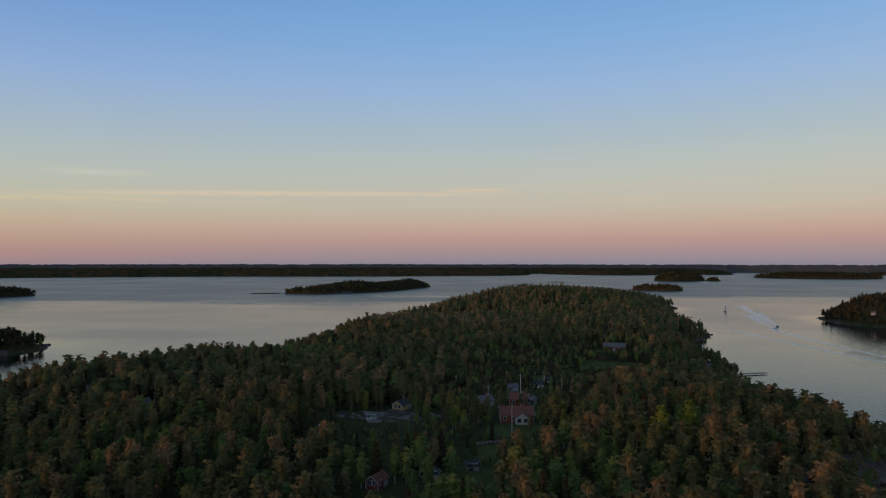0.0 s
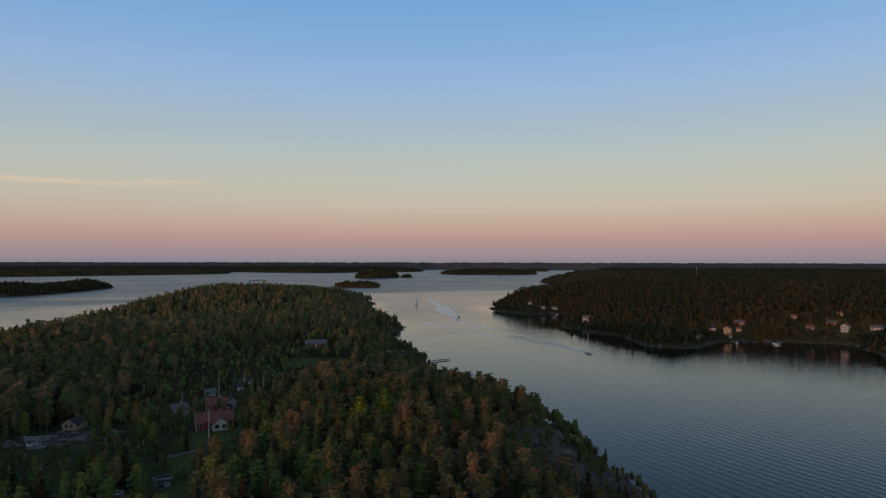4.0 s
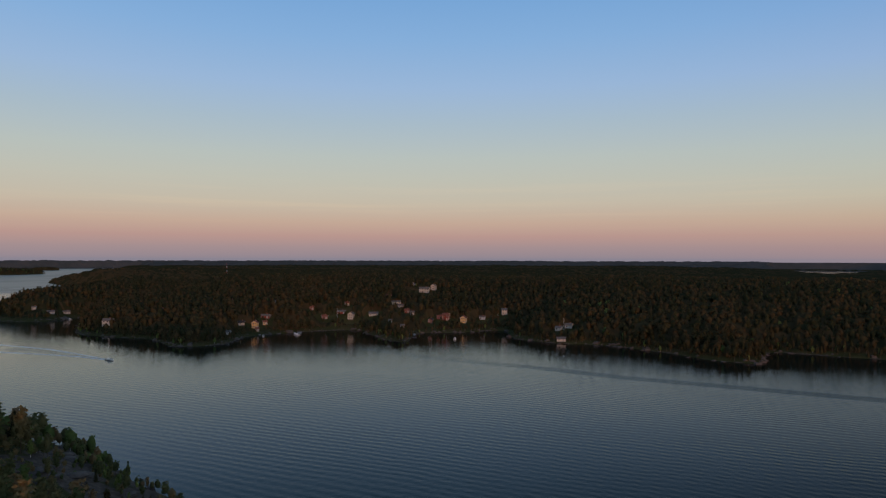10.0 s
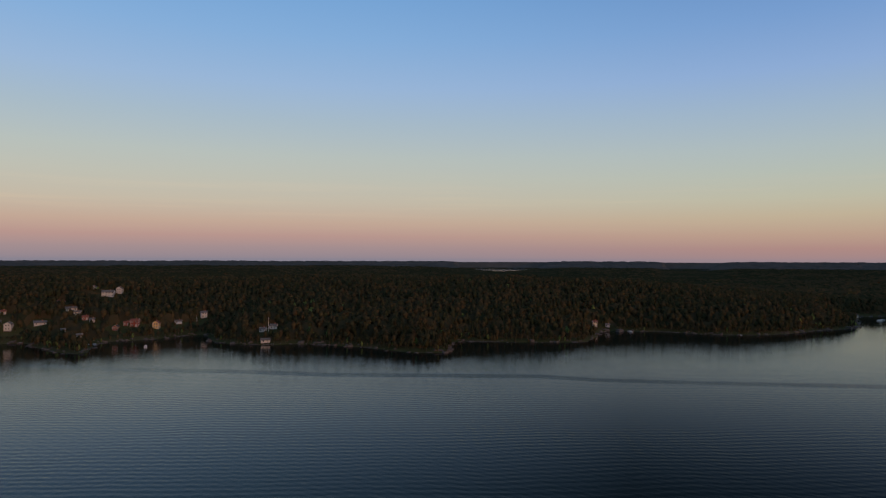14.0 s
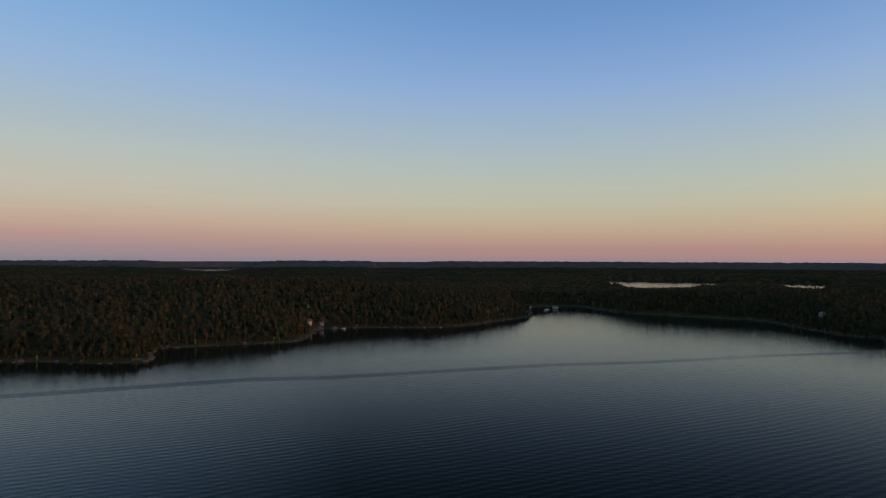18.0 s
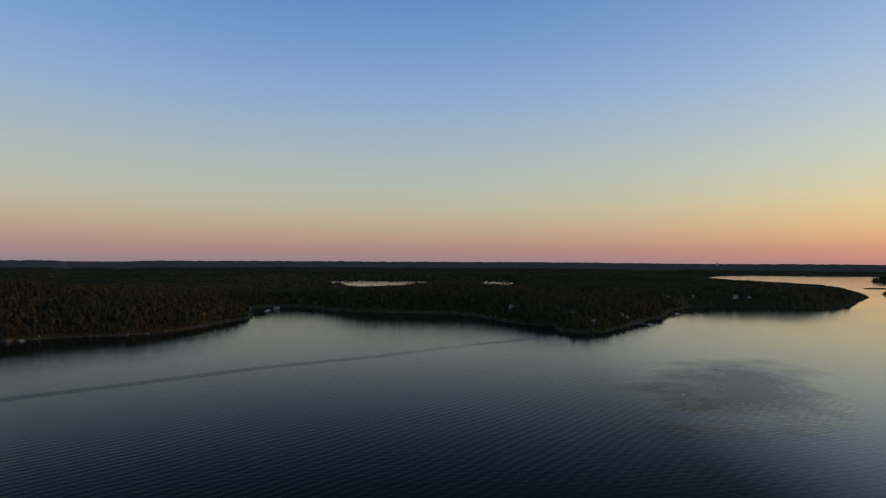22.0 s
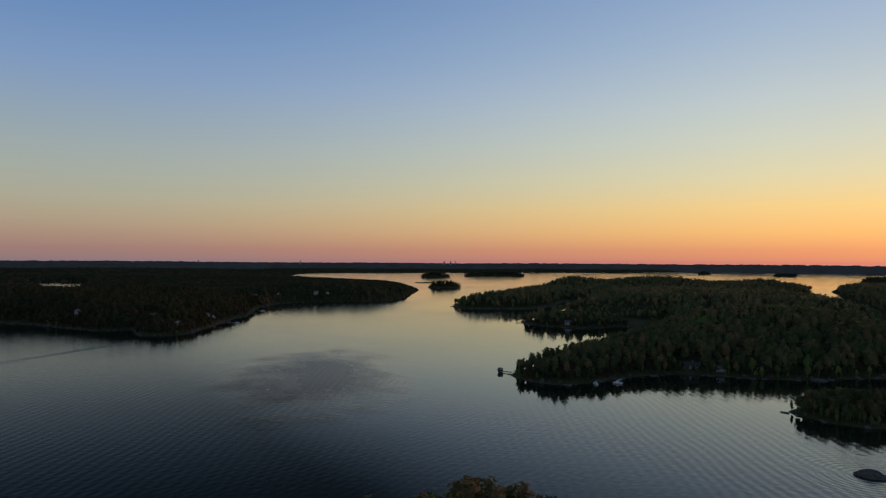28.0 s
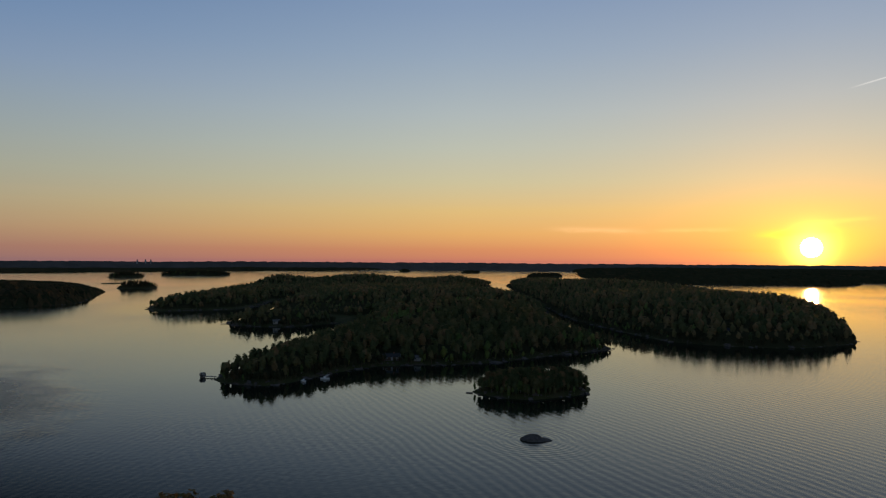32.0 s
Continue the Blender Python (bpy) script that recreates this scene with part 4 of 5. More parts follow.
BRICK = simple("chimney_brick", (0.30, 0.12, 0.08), 0.85, vary=0.3, scale=2)
METAL = simple("galvanised_steel", (0.55, 0.55, 0.55), 0.4, 0.9, vary=0.15)
POLE = simple("white_pole_paint", (0.75, 0.74, 0.72), 0.4, vary=0.08)
HULL = simple("white_hull", (0.75, 0.75, 0.74), 0.25, vary=0.06)
DARK_HULL = simple("dark_hull", (0.05, 0.055, 0.07), 0.25, vary=0.1)
SAIL = simple("sailcloth", (0.70, 0.68, 0.62), 0.8, vary=0.08)
RUBBER = simple("black_plastic", (0.02, 0.02, 0.02), 0.5, vary=0.2)
MAST_RED = simple("mast_red", (0.45, 0.04, 0.03), 0.5, vary=0.15)


def pane_material():
    m, n = material("window_glass")
    b = n.add("ShaderNodeBsdfPrincipled", Roughness=0.04, IOR=1.5)
    b.inputs["Base Color"].default_value = (0.018, 0.020, 0.024, 1)
    finish(n, b)
    return m


PANE = pane_material()


def lift(x, y):
    return float(ground_height(x, y)[0])


def gable_roof(w, d, h, rise, over=0.45, thick=0.18):
    """A pitched roof, ridge along x: two slabs of real thickness."""
    bm = bmesh.new()
    hw, hd = w / 2 + over, d / 2 + over
    drop = rise * over / (d / 2)
    for s in (-1, 1):
        low, top = (s * hd, h - drop), (0.0, h + rise)
        pts = [(-hw, low[0], low[1]), (hw, low[0], low[1]), (hw, top[0], top[1]), (-hw, top[0], top[1])]
        v0 = [bm.verts.new(p) for p in pts]
        v1 = [bm.verts.new((p[0], p[1], p[2] + thick)) for p in pts]
        bm.faces.new(v0)
        bm.faces.new(v1[::-1])
        for i in range(4):
            k = (i + 1) % 4
            bm.faces.new((v0[i], v0[k], v1[k], v1[i]))
    bmesh.ops.recalc_face_normals(bm, faces=bm.faces)
    return bm


def gable_walls(w, d, h, rise, foot=0.6):
    bm = bmesh.new()
    hw, hd = w / 2, d / 2
    ends = []
    for x in (-hw, hw):
        ends.append([bm.verts.new(p) for p in ((x, -hd, -foot), (x, hd, -foot), (x, hd, h), (x, 0, h + rise), (x, -hd, h))])
    bm.faces.new(ends[0][::-1])
    bm.faces.new(ends[1])
    for i in range(5):
        k = (i + 1) % 5
        bm.faces.new((ends[0][i], ends[0][k], ends[1][k], ends[1][i]))
    bmesh.ops.recalc_face_normals(bm, faces=bm.faces)
    return bm


def window(parent, x, y, z, w, h, side):
    """A casement on a wall: frame with bars, and the glass behind. side: the way it faces, x or y, with its sign."""
    bars = [(-w / 2 - 0.1, -h / 2 - 0.1, w / 2 + 0.1, -h / 2 + 0.04), (-w / 2 - 0.1, h / 2 - 0.04, w / 2 + 0.1, h / 2 + 0.1),
            (-w / 2 - 0.1, -h / 2 + 0.04, -w / 2 + 0.04, h / 2 - 0.04), (w / 2 - 0.04, -h / 2 + 0.04, w / 2 + 0.1, h / 2 - 0.04),
            (-0.035, -h / 2 + 0.04, 0.035, h / 2 - 0.04)]
    axis, sign = side

    def slab(a, b, c, d, t0, t1):
        if axis == "y":
            lo, hi = sorted((y + sign * t0, y + sign * t1))
            return (x + a, lo, z + b, x + c, hi, z + d)
        lo, hi = sorted((x + sign * t0, x + sign * t1))
        return (lo, y + a, z + b, hi, y + c, z + d)

    frame_ob = part("window", boxed(*[slab(*b, 0.0, 0.06) for b in bars]), TRIM, parent)
    part("pane", boxed(slab(-w / 2 + 0.04, -h / 2 + 0.04, w / 2 - 0.04, h / 2 - 0.04, 0.0, 0.02)), PANE, frame_ob)


HOUSES = {}


def house(x, y, turn, w, d, h, paint, roof, label, rise=None, floors=1, chimney=True, porch=False, group="", name="house", clear=True):
    """A wooden house with pitched roof, casements, door and chimney; alike ones are copied."""
    z = min(lift(x + a, y + b) for a in (-w / 3, w / 3) for b in (-d / 3, d / 3)) + 0.35
    z = max(z, 0.6)
    if clear:
        CLEAR.append((x, y, max(w, d) * 0.58 + 1.2))
        far = math.hypot(x, y)
        CLEAR.append((x - x / far * 7, y - y / far * 7, w * 0.32))
        if group:
            GARDEN.append((x - x / far * 9, y - y / far * 9, 16))
    key = (w, d, h, paint, roof, rise, floors, chimney, porch)
    if key in HOUSES:
        ob = copy_thing(HOUSES[key], pose(x, y, z, 0, 0, turn))
        return tagged(ob, label, "house", group)
    ob = empty(name, x, y, z, turn, label, "house", group)
    HOUSES[key] = ob
    rise = rise or d * 0.34
    part("wall", gable_walls(w, d, h, rise), PAINT[paint], ob)
    roof_ob = part("roof", gable_roof(w, d, h, rise), ROOFING[roof], ob)
    part("plinth", boxed((-w / 2 - 0.06, -d / 2 - 0.06, -1.4, w / 2 + 0.06, d / 2 + 0.06, -0.05)), STONE, ob)
    hw, hd = w / 2, d / 2
    for sx in (-1, 1):
        for sy in (-1, 1):
            part("corner_board", boxed((sx * (hw + 0.03) - 0.09, sy * (hd + 0.03) - 0.09, -0.05, sx * (hw + 0.03) + 0.09, sy * (hd + 0.03) + 0.09, h - 0.1)), TRIM, ob)
        part("bargeboard", gable_edges(w, d, h, rise, sx), TRIM, ob)
    if chimney:
        part("chimney", boxed((w * 0.12, -0.35, h + rise - 0.6, w * 0.12 + 0.7, 0.35, h + rise + 0.9)), BRICK, roof_ob)
    n = max(2, int(w / 2.8))
    for f in range(floors):
        zz = 1.5 + 2.7 * f
        for i in range(n):
            px = -hw + w * (i + 0.5) / n
            if not (f == 0 and i == n // 2):
                window(ob, px, -hd, zz, 1.05, 1.25, ("y", -1))
            window(ob, px, hd, zz, 1.05, 1.25, ("y", 1))
        for sx in (-1, 1):
            window(ob, sx * hw, -d * 0.2, zz, 0.95, 1.2, ("x", sx))
            window(ob, sx * hw, d * 0.2, zz, 0.95, 1.2, ("x", sx))
    px = -hw + w * (n // 2 + 0.5) / n
    door_ob = part("door", boxed((px - 0.5, -hd - 0.05, -0.04, px + 0.5, -hd, 2.05)), PAINT["grey"], ob)
    part("door_frame", boxed((px - 0.62, -hd - 0.07, -0.04, px - 0.5, -hd, 2.17), (px + 0.5, -hd - 0.07, -0.04, px + 0.62, -hd, 2.17),
                             (px - 0.5, -hd - 0.07, 2.05, px + 0.5, -hd, 2.17)), TRIM, door_ob)
    if porch:
        bm = gable_walls(d * 0.55, 4.4, h - 0.2, 1.7)
        bmesh.ops.transform(bm, matrix=pose(px, -hd - d * 0.2, 0, 0, 0, 90), verts=bm.verts)
        part("porch", bm, TRIM, ob, "white glazed porch with a gable")
        bm = gable_roof(d * 0.55, 4.4, h - 0.2, 1.7, 0.3)
        bmesh.ops.transform(bm, matrix=pose(px, -hd - d * 0.2, 0, 0, 0, 90), verts=bm.verts)
        part("porch_roof", bm, ROOFING[roof], ob)
        for k in (-1.1, 1.1):
            window(ob, px + k, -hd - d * 0.475, 1.5, 1.3, 1.4, ("y", -1))
    return ob


def gable_edges(w, d, h, rise, sx, over=0.45):
    """The white board under the roof's edges at one gable."""
    bm = bmesh.new()
    hd = d / 2 + over
    drop = rise * over / (d / 2)
    x0, x1 = sorted((sx * (w / 2 + over), sx * (w / 2 + over + 0.05)))
    pts = [(-hd, h - drop + 0.2), (-hd, h - drop - 0.08), (0.0, h + rise - 0.08), (hd, h - drop - 0.08), (hd, h - drop + 0.2), (0.0, h + rise + 0.2)]
    v0, v1 = [bm.verts.new((x0, *p)) for p in pts], [bm.verts.new((x1, *p)) for p in pts]
    for ring in ((0, 1, 2, 5), (2, 3, 4, 5)):
        bm.faces.new([v0[i] for i in ring])
        bm.faces.new([v1[i] for i in ring][::-1])
    for i in range(6):
        k = (i + 1) % 6
        bm.faces.new((v0[i], v0[k], v1[k], v1[i]))
    bmesh.ops.recalc_face_normals(bm, faces=bm.faces)
    return bm


def facing(x, y, off=0):
    """The turn by which a house at x, y shows its front to the water in the middle."""
    return math.degrees(math.atan2(y, x)) - 90 + off


# ---- the home island's houses ----
house(26.5, 231, facing(26.5, 231, 6), 11.6, 7.0, 2.7, "falu red", "red tile", "red wooden villa with tiled roof and white gabled porch", porch=True)
house(31, 259, facing(31, 259, -10), 7, 5.6, 2.8, "falu red", "red tile", "red-roofed wooden house behind the villa garden")
house(36, 259, facing(36, 259, 70), 3.4, 2.8, 2.2, "blue grey", "grey sheet", "pale blue wooden annexe beside the red-roofed house", chimney=False)
house(17, 260, facing(17, 260, 35), 5.4, 4.6, 2.6, "white", "pale sheet", "white wooden cottage with a pale roof")
house(-16.8, 163, facing(-16.8, 163, 58), 4.6, 3.5, 2.0, "falu red", "red tile", "small red cabin with white bargeboards among trees", chimney=False)
house(8, 174, facing(8, 174, 10), 3.0, 2.4, 1.6, "black", "black felt", "dark tarred shed on the grass", chimney=False, name="shed")
house(-2, 168.5, facing(-2, 168.5, -20), 1.7, 1.5, 1.5, "falu red", "black felt", "small red outhouse at the lawn's edge", chimney=False, name="shed")
house(-16, 250, facing(-16, 250, 60), 7, 4.2, 2.2, "yellow", "black felt", "yellow wooden cottage on a bare granite knoll")
house(-25, 224.5, facing(-25, 224.5, -25), 2.8, 2.4, 1.8, "white", "pale sheet", "small white cabin beside the granite knoll", chimney=False)
house(-41, 186, facing(-41, 186, 20), 4.5, 3.4, 2.0, "blue grey", "pale sheet", "pale cabin half hidden in the birches", chimney=False)
house(-78, 269, facing(-78, 269, 15), 4.5, 3.6, 2.2, "white", "grey sheet", "white cabin with a flagpole in the wood")
house(-113, 238, facing(-113, 238, 40), 7, 5, 2.5, "grey", "pale sheet", "grey wooden cottage with pale roof edges")
house(-104, 226, facing(-104, 226, 30), 6, 4, 2.2, "blue grey", "pale sheet", "low greenhouse-like shed with a pale roof", chimney=False, name="shed")
house(-140, 260, facing(-140, 260, 0), 8, 4.5, 2.3, "brown", "pale sheet", "long low brown cottage with a pale roof", chimney=False)
house(46, 302, facing(46, 302, -15), 4.5, 3.2, 2.0, "white", "black felt", "small white summer cabin on the lawn", chimney=False)
house(32, 294, facing(32, 294, 15), 4, 3, 2.0, "grey", "grey sheet", "grey garden shed with a sheet roof", chimney=False, name="shed")
house(53, 318, facing(53, 318, 25), 4.5, 3.4, 2.0, "white", "black felt", "white cabin by the orchard", chimney=False)
house(50, 428, facing(50, 428, 0), 11, 7, 3.0, "black", "grey sheet", "dark wooden house with white window frames")
house(52, 462, facing(52, 462, 10), 8, 6, 3.0, "white", "pale sheet", "white wooden house at the wood's edge")
house(117, 436, facing(117, 436, 0), 14, 6.5, 2.8, "falu red", "grey sheet", "long red house with white windows by the field")
house(124, 478, facing(124, 478, 10), 11, 7, 4.2, "grey", "pale sheet", "tall grey wooden house above the field", floors=1)
house(158, 704, facing(158, 704, 0), 16, 6, 3.0, "white", "grey sheet", "long white house high on the hill")
house(53, 692, facing(53, 692, 0), 9, 6, 3.0, "cream", "red tile", "cream house on the hillside")
house(22, 694, facing(22, 694, 20), 8, 6, 3.0, "yellow", "red tile", "yellow house on the hillside in the last sun")
house(176, 560, facing(176, 560, 20), 8, 6, 2.8, "white", "pale sheet", "white boathouse near the rocky shore", chimney=False)
house(158, 384, facing(158, 384, 10), 6, 5, 2.6, "grey", "grey sheet", "grey boathouse above the jetty", chimney=False, name="boathouse")

# ---- the village across the bay ----
VILLAGE = [
    (541, 481, "white", "grey sheet", 9, 7, 1), (474, 409, "cream", "black felt", 8, 7, 1), (480, 398, "yellow", "red tile", 9, 7.5, 2),
    (492, 396, "yellow", "red tile", 6, 6, 1), (473, 390, "yellow", "red tile", 5, 4, 1), (560, 434, "cream", "pale sheet", 10, 6, 1),
    (504, 405, "falu red", "pale sheet", 12, 6, 1), (548, 382, "falu red", "red tile", 6, 5, 1), (541, 362, "falu red", "red tile", 8, 6, 1),
    (559, 353, "falu red", "pale sheet", 12, 6, 1), (577, 358, "yellow", "red tile", 6, 5, 1), (556, 340, "white", "pale sheet", 12, 8, 2),
    (570, 322, "white", "grey sheet", 14, 7, 1), (708, 344, "cream", "pale sheet", 12, 6, 1), (681, 316, "white", "pale sheet", 18, 8, 2),
    (698, 312, "white", "pale sheet", 12, 8, 2), (642, 343, "cream", "red tile", 9, 6, 1), (616, 320, "cream", "pale sheet", 14, 6, 1),
    (600, 306, "cream", "pale sheet", 9, 5, 1), (580, 289, "falu red", "red tile", 7, 6, 1), (576, 281, "white", "pale sheet", 6, 5, 1),
    (548, 291, "cream", "pale sheet", 5, 4, 1), (537, 272, "cream", "pale sheet", 5, 4, 1), (573, 259, "falu red", "black felt", 11, 6, 1),
    (582, 254, "falu red", "red tile", 7, 5, 1), (583, 247, "falu red", "red tile", 10, 8, 2), (590, 231, "yellow", "red tile", 9, 8, 2),
    (611, 219, "blue grey", "pale sheet", 9, 5, 1), (628, 201, "white", "grey sheet", 8, 6, 2), (553, 127, "white", "pale sheet", 8, 6, 1),
    (558, 119, "white", "pale sheet", 9, 7, 1), (440, 394, "white", "grey sheet", 5, 4, 1), (502, 566, "cream", "pale sheet", 14, 8, 1),
    (471, 507, "white", "pale sheet", 7, 6, 1), (430, 530, "white", "pale sheet", 14, 9, 2), (492, 699, "white", "grey sheet", 10, 6, 1),
    (512, 700, "white", "pale sheet", 10, 6, 1), (484, 716, "white", "pale sheet", 6, 5, 1),
]
SOUTH = [
    (618, -180, "cream", "red tile", 6, 6, 2), (622, -194, "grey", "grey sheet", 6, 4, 1), (744, -536, "white", "grey sheet", 9, 6, 1),
    (722, -566, "white", "pale sheet", 12, 6, 1), (790, -745, "white", "pale sheet", 9, 7, 1), (404, -668, "grey", "grey sheet", 8, 7, 2),
    (316, -655, "white", "grey sheet", 9, 6, 1), (326, -700, "falu red", "pale sheet", 12, 6, 1), (276, -622, "white", "grey sheet", 8, 6, 1),
    (284, -712, "white", "pale sheet", 12, 7, 1), (273, -704, "cream", "pale sheet", 9, 6, 1), (338, -985, "cream", "red tile", 9, 7, 1),
    (320, -1000, "falu red", "red tile", 9, 8, 2), (300, -1060, "white", "pale sheet", 7, 5, 1), (243, -1085, "white", "pale sheet", 10, 7, 2),
    (224, -1092, "white", "pale sheet", 9, 6, 1), (205, -1160, "white", "pale sheet", 10, 7, 1), (186, -1180, "white", "grey sheet", 8, 7, 1),
    (140, -1290, "white", "pale sheet", 12, 7, 1),
]
rnd = random.Random(12)
for rows, group in ((VILLAGE, "houses of the village across the bay"), (SOUTH, "houses along the southern shore")):
    for x, y, paint, roof, w, d, floors in rows:
        size = "two-storey" if floors == 2 else ("long" if w >= 12 else "small" if w <= 6 else "single-storey")
        shade = "falu-red" if paint == "falu red" else paint.replace(" ", "-")
        house(x, y, facing(x, y, rnd.choice((-18, 0, 0, 14, 75))), round(w * 0.64, 1), round(d * 0.64, 1), 2.5 * floors + 0.1, paint, roof,
              "%s %s wooden house with a %s roof" % (size, shade, roof), floors=floors, chimney=w > 5, group=group)
# the far islands' cabins
house(-118, -684, facing(-118, -684, 0), 7, 5, 2.6, "white", "pale sheet", "white cabin on the low point by the inlet", chimney=False)
house(-148, -410, facing(-148, -410, 8), 11, 5, 2.4, "brown", "black felt", "long brown cottage with pale windows above the rocks")
house(-164, -402, facing(-164, -402, -10), 4, 3.5, 2.2, "grey", "grey sheet", "small grey sauna hut by the rocks", chimney=False, name="shed")
house(-464, -406, facing(-464, -406, 0), 8, 5, 2.5, "brown", "black felt", "brown cottage on the wooded island")

# ---- poles, mast ----


def flagpole(x, y, tall, label="tall white flagpole standing in a garden"):
    ob = empty("flagpole", x, y, max(lift(x, y), 0.3), 0, label, "flagpole")
    part("pole", rods(((0, 0, -0.5), (0, 0, tall), 0.10, 0.05)), POLE, ob)
    bm = bmesh.new()
    bmesh.ops.create_uvsphere(bm, u_segments=8, v_segments=6, radius=0.13)
    bmesh.ops.translate(bm, verts=bm.verts, vec=(0, 0, tall + 0.1))
    part("finial", bm, METAL, ob, shade=True)
    part("base", boxed((-0.25, -0.25, -0.5, 0.25, 0.25, 0.35)), STONE, ob)
    CLEAR.append((x, y, 3.0))
    return ob


for x, y, tall in ((23, 213, 9), (32, 263, 12), (18, 254, 9), (6, 292, 8), (54, 290, 7), (131, 455, 11), (-77, 268, 9), (-36, 186, 8),
                   (-110, 244, 9), (551, 122, 12), (614, 203, 9), (549, 352, 10)):
    flagpole(x, y, tall)


def lattice_mast(x, y, tall):
    """A red and white radio mast: three legs with cross braces, in bands."""
    ob = empty("radio_mast", x, y, lift(x, y) - 0.5, 0, "slender red and white lattice radio mast above the forest", "mast")
    bays = 8
    for b in range(bays):
        bm = bmesh.new()
        z0, z1 = tall * b / bays, tall * (b + 1) / bays
        c = [[(1.0 * math.cos(2.094 * i) * (1 - 0.5 * f), 1.0 * math.sin(2.094 * i) * (1 - 0.5 * f), z) for i in range(3)]
             for z, f in ((z0, b / bays), (z1, (b + 1) / bays))]
        for i in range(3):
            rod(bm, c[0][i], c[1][i], 0.06, 0.06, 5)
            rod(bm, c[0][i], c[1][(i + 1) % 3], 0.05, 0.05, 5)
        part("mast_section", bm, MAST_RED if b % 2 else POLE, ob)
    return ob


lattice_mast(1040, 937, 31)

# ---- jetties and boats ----


def jetty(x, y, turn, length, wide, label="weathered grey plank jetty on posts", name="jetty"):
    """Planks on two stringers and pairs of posts; runs along its own x from the shore."""
    ob = empty(name, x, y, 0.75, turn, label, "jetty")
    n = max(6, int(length / 0.8))
    plank = None
    for i in range(n):
        if plank is None:
            plank = part("plank", boxed((0.02, -wide / 2, -0.03, length / n - 0.02, wide / 2, 0.03)), PLANK, ob)
        else:
            p = plank.copy()
            scene.collection.objects.link(p)
            p.location = (i * length / n, 0.03 * math.sin(i * 2.3), 0.0)
    for s in (-1, 1):
        part("stringer", boxed((0, s * wide * 0.38 - 0.06, -0.22, length, s * wide * 0.38 + 0.06, -0.04)), PLANK, ob)
    for i in range(max(2, int(length / 4))):
        for s in (-1, 1):
            px = 0.4 + (length - 0.8) * i / (max(2, int(length / 4)) - 1)
            part("post", rods(((px, s * wide * 0.45, -2.2), (px, s * wide * 0.45, 0.25), 0.11, 0.10, 7)), BARK, ob)
    return ob


def point_turn(x0, y0, x1, y1):
    return math.degrees(math.atan2(y1 - y0, x1 - x0))


for x0, y0, x1, y1, w in ((182, 396, 203, 401, 3.0), (529, 122, 521, 114, 3.0), (500, 362, 486, 353, 4.0), (532, 258, 518, 250, 2.5),
                          (548, 325, 536, 318, 2.5), (440, 388, 430, 380, 2.2), (470, 386, 462, 377, 2.2), (590, 226, 578, 222, 2.2),
                          (-34, -398, -26, -403, 2.0), (-97, -380, -92, -371, 2.0), (-80, -727, -66, -722, 2.2), (612, -212, 603, -208, 2.2),
                          (576, -305, 566, -300, 2.0), (720, -552, 704, -540, 2.5), (252, -690, 240, -694, 2.2), (272, -860, 262, -862, 2.2),
                          (206, 540, 213, 534, 2.2), (500, 688, 496, 676, 2.2)):
    jetty(x0, y0, point_turn(x0, y0, x1, y1), math.hypot(x1 - x0, y1 - y0), w)


def hull_mesh(length, beam, deep, sheer=0.25):
    """A boat's hull, bow towards +x, with a flat deck."""
    bm = bmesh.new()
    rows = []
    for i in range(9):
        f = i / 8
        w = beam / 2 * (1 - max(0, (f - 0.35) / 0.65) ** 2.2) if i < 8 else 0.02
        x = length * (f - 0.45)
        z = sheer * max(0, f - 0.4)
        rows.append([bm.verts.new(p) for p in ((x, -w, deep * 0.55 + z), (x - 0.02 * i, -w * 0.8, 0.0), (x - 0.04 * i, 0, -deep * 0.45 + 0.02 * i),
                                               (x - 0.02 * i, w * 0.8, 0.0), (x, w, deep * 0.55 + z))])
    for a, b in zip(rows, rows[1:]):
        for i in range(4):
            bm.faces.new((a[i], a[i + 1], b[i + 1], b[i]))
        bm.faces.new((a[4], a[0], b[0], b[4]))
    bm.faces.new(rows[0])
    bm.faces.new(rows[-1][::-1])
    bmesh.ops.recalc_face_normals(bm, faces=bm.faces)
    return bm


def motorboat(x, y, turn, length=7.0, dark=False, label="white motorboat with a low cabin on the water", group=""):
    ob = empty("motorboat", x, y, 0.12, turn, label, "boat", group)
    part("hull", hull_mesh(length, length * 0.34, 1.1), DARK_HULL if dark else HULL, ob)
    bm = boxed((-length * 0.12, -length * 0.11, 0.55, length * 0.2, length * 0.11, 1.35))
    for v in bm.verts:
        if v.co.z > 1 and v.co.x > 0:
            v.co.x -= length * 0.07
        if v.co.z > 1:
            v.co.y *= 0.85
    cab = part("cabin", bm, HULL, ob)
    part("windscreen", boxed((length * 0.135, -length * 0.085, 0.85, length * 0.19, length * 0.085, 1.2)), PANE, cab)
    eng = part("outboard_engine", boxed((-length * 0.5, -0.22, 0.1, -length * 0.44, 0.22, 1.15)), RUBBER, ob)
    part("engine_leg", boxed((-length * 0.5, -0.08, -0.5, -length * 0.47, 0.08, 0.1)), METAL, eng)
    part("rail", rods(((length * 0.2, -length * 0.13, 0.65), (length * 0.2, -length * 0.13, 1.1), 0.03, 0.03, 5),
                      ((length * 0.2, -length * 0.13, 1.1), (length * 0.5, 0, 1.2), 0.03, 0.03, 5),
                      ((length * 0.5, 0, 1.2), (length * 0.2, length * 0.13, 1.1), 0.03, 0.03, 5)), METAL, ob)
    return ob


